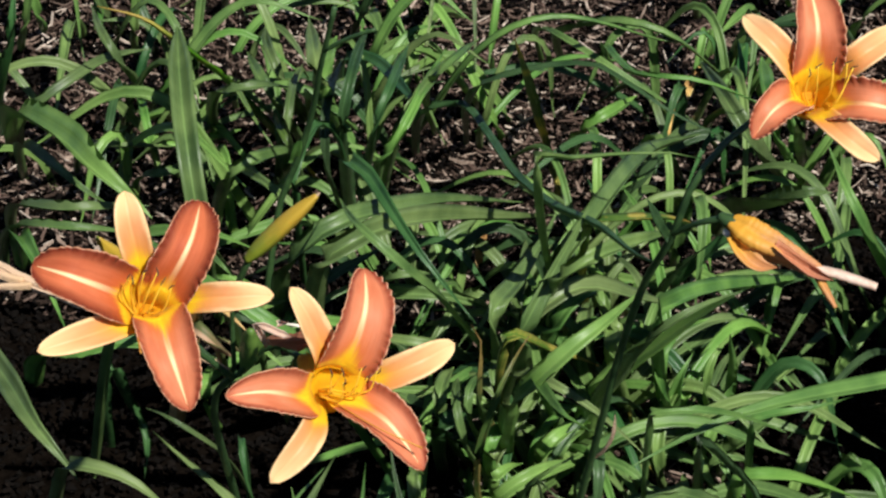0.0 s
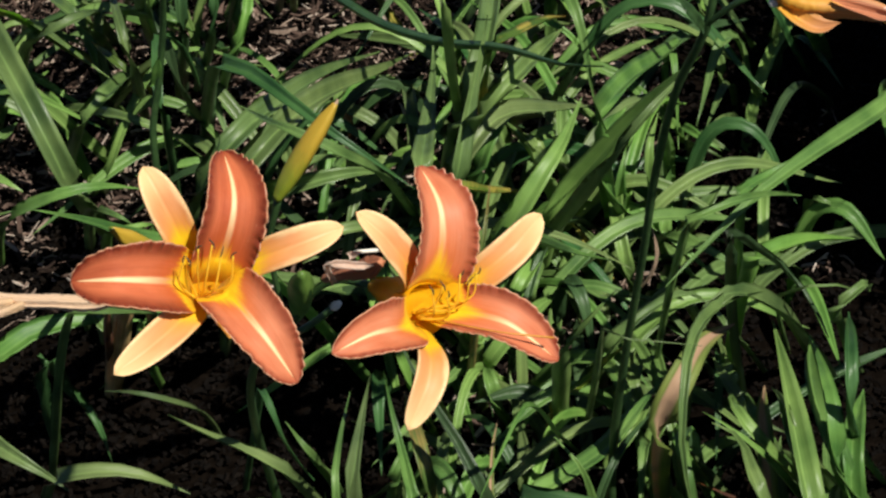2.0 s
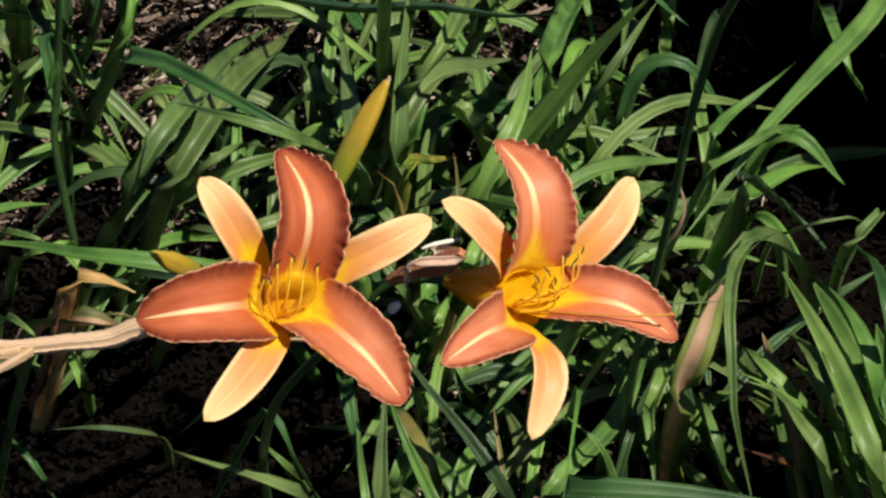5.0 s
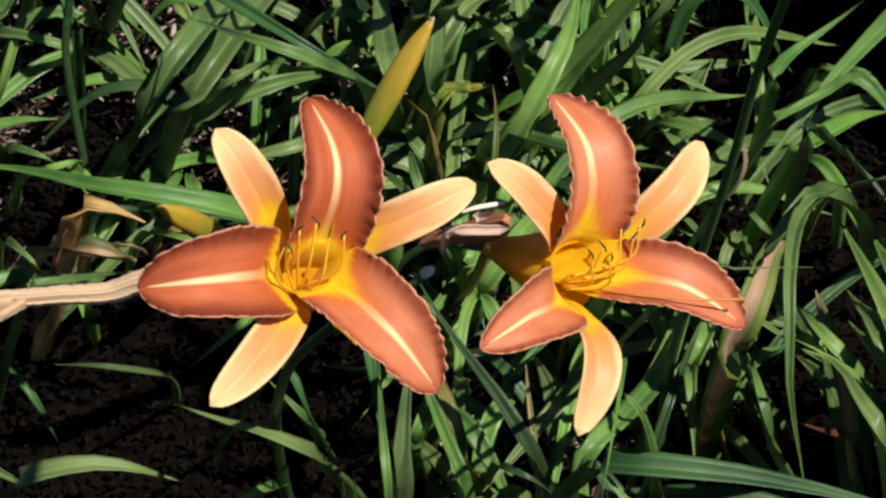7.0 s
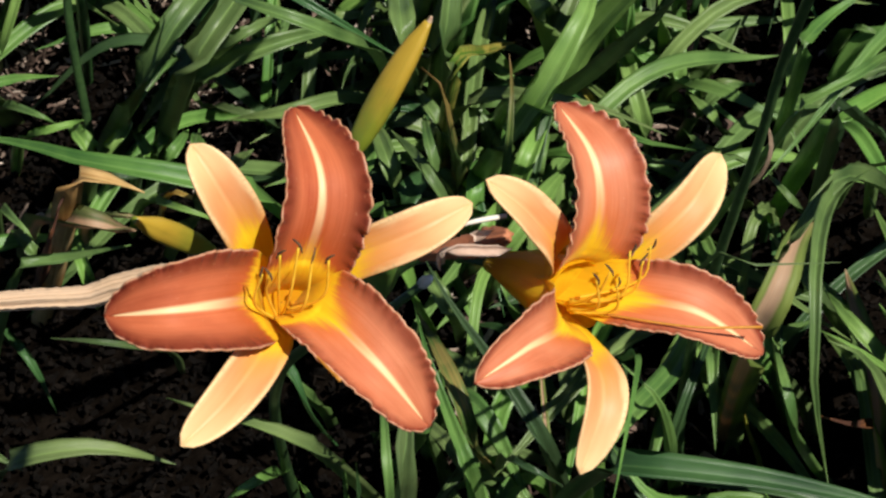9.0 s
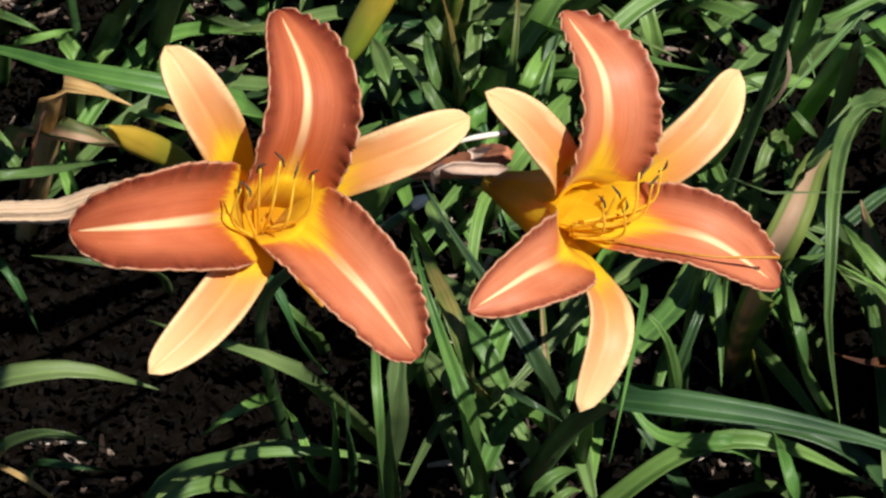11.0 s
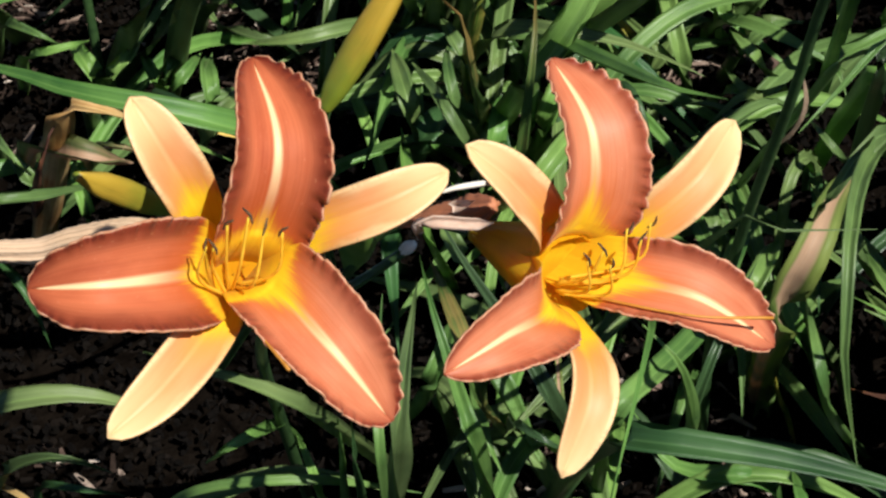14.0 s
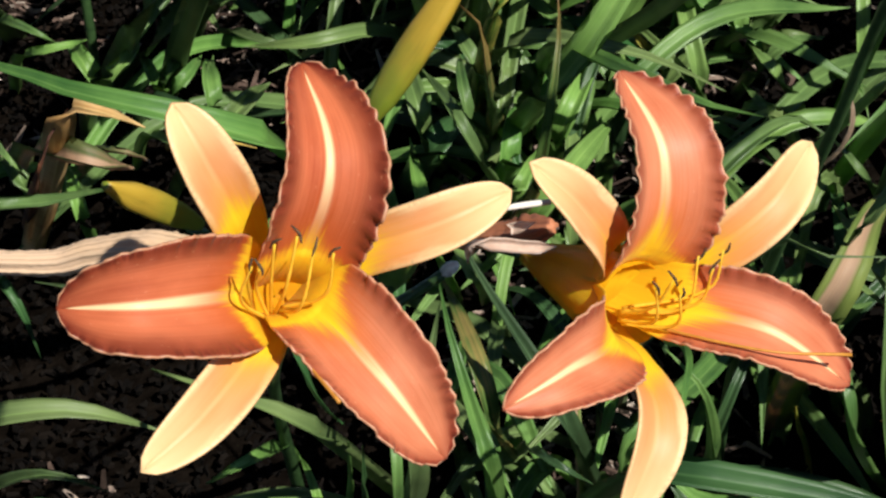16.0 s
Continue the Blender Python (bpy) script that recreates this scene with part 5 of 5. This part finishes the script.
leaf(plant, ((-0.140, 0.594, 0.292), (-0.117, 0.615, 0.310), (-0.102, 0.671, 0.295), (-0.087, 0.768, 0.249), (-0.069, 0.936, 0.154), (-0.059, 1.095, 0.066)), 0.0174, LIGHT)
leaf(plant, ((-0.220, 0.352, 0.358), (-0.203, 0.372, 0.340), (-0.191, 0.417, 0.302), (-0.183, 0.468, 0.258)), 0.0092, GREEN)
leaf(plant, ((-0.310, 0.539, 0.154), (-0.311, 0.590, 0.084), (-0.297, 0.598, 0.044), (-0.275, 0.549, 0.039)), 0.0121, DARK)
leaf(plant, ((-0.261, 0.354, 0.202), (-0.241, 0.352, 0.210), (-0.213, 0.353, 0.210), (-0.194, 0.355, 0.202), (-0.168, 0.366, 0.174)), 0.0116, LIGHT)
leaf(plant, ((-0.271, 0.373, 0.123), (-0.248, 0.359, 0.150), (-0.227, 0.351, 0.160), (-0.204, 0.363, 0.131)), 0.0071, GREEN)
leaf(plant, ((-0.193, 0.351, 0.077), (-0.170, 0.363, 0.089), (-0.142, 0.370, 0.098), (-0.110, 0.376, 0.100), (-0.078, 0.375, 0.094), (-0.050, 0.371, 0.082)), 0.0109, LIGHT)
leaf(plant, ((-0.082, 0.259, 0.364), (-0.074, 0.252, 0.337), (-0.070, 0.283, 0.278), (-0.068, 0.318, 0.228)), 0.0048, DARK)
leaf(plant, ((-0.211, 0.479, 0.300), (-0.206, 0.486, 0.300), (-0.193, 0.487, 0.295), (-0.175, 0.511, 0.260)), 0.0160, STRAW)
leaf(plant, ((-0.234, 0.360, 0.077), (-0.206, 0.343, 0.100), (-0.191, 0.363, 0.082)), 0.0051, GREEN)
leaf(plant, ((-0.260, 0.402, 0.077), (-0.231, 0.378, 0.100), (-0.208, 0.386, 0.082)), 0.0044, DARK)
leaf(plant, ((-0.287, 0.401, 0.080), (-0.253, 0.365, 0.100), (-0.243, 0.377, 0.060)), 0.0040, STRAW)
leaf(plant, ((-0.188, 0.338, 0.100), (-0.169, 0.337, 0.130), (-0.139, 0.330, 0.150), (-0.085, 0.329, 0.150), (-0.033, 0.357, 0.100)), 0.0062, GREEN)
plant = clump(0.185, 0.340)
leaf(plant, ((-0.073, 0.267, 0.280), (-0.097, 0.264, 0.304), (-0.118, 0.255, 0.327), (-0.139, 0.241, 0.358)), 0.0142, LIGHT)
leaf(plant, ((0.008, 0.371, 0.153), (0.003, 0.371, 0.196), (-0.007, 0.412, 0.194), (-0.021, 0.480, 0.164)), 0.0107, SPOTTED)
leaf(plant, ((0.176, 0.254, 0.153), (0.169, 0.247, 0.200), (0.169, 0.303, 0.164)), 0.0092, GREEN)
leaf(plant, ((0.237, 0.575, 0.263), (0.260, 0.610, 0.256), (0.285, 0.626, 0.260), (0.308, 0.630, 0.276)), 0.0093, GREEN)
leaf(plant, ((0.156, 0.349, 0.100), (0.112, 0.362, 0.100), (0.090, 0.389, 0.120)), 0.0109, GREEN)
plant = clump(0.286, 0.177)
leaf(plant, ((0.048, 0.324, 0.200), (0.033, 0.343, 0.228), (0.019, 0.356, 0.250), (0.003, 0.371, 0.276), (-0.009, 0.387, 0.300)), 0.0106, DARK)
leaf(plant, ((0.271, 0.256, 0.240), (0.266, 0.290, 0.257), (0.261, 0.344, 0.262), (0.253, 0.449, 0.247)), 0.0149, LIGHT)
leaf(plant, ((0.235, 0.240, 0.274), (0.229, 0.273, 0.272), (0.223, 0.298, 0.272), (0.206, 0.312, 0.273)), 0.0144, LIGHT)
leaf(plant, ((0.248, 0.369, 0.130), (0.245, 0.387, 0.168), (0.246, 0.447, 0.160), (0.251, 0.501, 0.139)), 0.0116, BROWNED)
leaf(plant, ((0.275, 0.343, 0.153), (0.265, 0.356, 0.200), (0.261, 0.442, 0.164)), 0.0122, LIGHT)
leaf(plant, ((0.306, 0.330, 0.168), (0.303, 0.337, 0.219), (0.320, 0.446, 0.180)), 0.0129, GREEN)
leaf(plant, ((0.258, 0.378, 0.115), (0.253, 0.394, 0.150), (0.256, 0.460, 0.123)), 0.0107, GREEN)
plant = clump(0.011, 0.114)
leaf(plant, ((-0.026, 0.223, 0.302), (-0.020, 0.242, 0.331), (-0.011, 0.266, 0.365)), 0.0155, GREEN)
leaf(plant, ((-0.034, 0.204, 0.322), (-0.034, 0.244, 0.326), (-0.033, 0.309, 0.314)), 0.0066, GREEN)
leaf(plant, ((0.005, 0.286, 0.236), (-0.004, 0.324, 0.242), (-0.012, 0.348, 0.262), (-0.016, 0.357, 0.290)), 0.0116, GREEN)
leaf(plant, ((0.051, 0.348, 0.171), (0.051, 0.381, 0.188), (0.052, 0.432, 0.178)), 0.0048, BROWNED)
leaf(plant, ((0.092, 0.184, 0.406), (0.078, 0.115, 0.425), (0.067, 0.070, 0.429)), 0.0044, GREEN, hangs=True)
leaf(plant, ((0.080, 0.322, 0.197), (0.107, 0.359, 0.187), (0.131, 0.397, 0.175), (0.152, 0.453, 0.159), (0.171, 0.505, 0.144)), 0.0119, GREEN)
leaf(plant, ((0.223, 0.391, 0.366), (0.248, 0.443, 0.313), (0.268, 0.461, 0.277), (0.282, 0.451, 0.258), (0.291, 0.413, 0.258)), 0.0094, DARK)
leaf(plant, ((0.026, 0.595, 0.435), (0.040, 0.686, 0.393), (0.064, 0.757, 0.365), (0.102, 0.789, 0.360), (0.129, 0.777, 0.369)), 0.0104, LIGHT)

# ---- neighbouring clumps, out of view, added to shade the ground ----
side = random.Random(8)
for x, y, reach in ((0.54, 0.78, 0.1), (0.53, 0.9, 0.09), (0.57, 0.66, 0.11), (0.54, 1.0, 0.07), (0.72, 0.68, 0.16), (0.64, 0.8, 0.14), (0.62, 0.92, 0.14), (0.75, 0.85, 0.16), (0.66, 1.05, 0.14)):
    plant = clump(x, y)
    for _ in range(80):
        a = side.uniform(0, math.tau)
        way, l, h = Vector((math.cos(a), math.sin(a), 0)), side.uniform(0.3, 1) * reach, side.uniform(0.28, 0.52)
        root = Vector((x + side.gauss(0, 0.02), y + side.gauss(0, 0.02), 0))
        leaf(plant, (root + way * l * 0.2 + Vector((0, 0, h * 0.5)), root + way * l * 0.6 + Vector((0, 0, h)), root + way * l + Vector((0, 0, h * side.uniform(0.8, 1.1)))), side.uniform(0.01, 0.014), side.choice((GREEN, LIGHT, DARK)))

# ---- unseen clumps before the flowers, lower than the stalks, added to cast shade ----
front = random.Random(4)
for x, y, reach in ((0.06, 0.08, 0.13), (0.2, -0.02, 0.14), (-0.08, 0.0, 0.13), (0.0, -0.1, 0.12), (0.36, 0.0, 0.13)):
    plant = clump(x, y)
    for _ in range(45):
        a = front.uniform(0, math.tau)
        way, l, h = Vector((math.cos(a), math.sin(a), 0)), front.uniform(0.3, 1) * reach, front.uniform(0.16, 0.3)
        root = Vector((x + front.gauss(0, 0.025), y + front.gauss(0, 0.025), 0))
        leaf(plant, (root + way * l * 0.2 + Vector((0, 0, h * 0.5)), root + way * l * 0.6 + Vector((0, 0, h)), root + way * l + Vector((0, 0, h * front.uniform(0.6, 1.0)))), front.uniform(0.01, 0.014), front.choice((GREEN, LIGHT, DARK)))

# ---- lower foliage of the clumps ----
fill = random.Random(21)
for x, y in ((0.06, 0.68), (0.04, 0.82), (-0.04, 0.88), (-0.13, 0.95), (0.02, 1.02), (-0.62, 1.28), (-0.4, 1.5), (0.05, 1.45), (0.1, 1.75)):
    clump(x, y)
for plant in [o for o in scene.objects if o.name.startswith("daylily_plant") and o.location.x < 0.5 and o.location.y > 0.2]:
    x0, y0 = plant.location.x, plant.location.y
    sparse = (x0 < 0.0 and y0 < 0.85) or x0 > 0.24
    rear = y0 > 1.0
    for _ in range(0 if sparse else 16 if rear else 14):
        x, y, a = x0 + fill.gauss(0, 0.06), y0 + fill.gauss(0, 0.06), fill.uniform(0, math.tau)
        l, h = fill.uniform(0.08, 0.26), fill.uniform(0.04, 0.14) * (1.5 if rear else 1)
        way = Vector((math.cos(a), math.sin(a), 0))
        root = Vector((x, y, 0))
        leaf(plant, (root + way * l * 0.08 + Vector((0, 0, h * 0.45)), root + way * l * 0.5 + Vector((0, 0, h)), root + way * l + Vector((0, 0, h * fill.uniform(0.3, 1.0)))), fill.uniform(0.007, 0.0125), fill.choice((GREEN, GREEN, LIGHT, DARK, GREEN, LIGHT)))
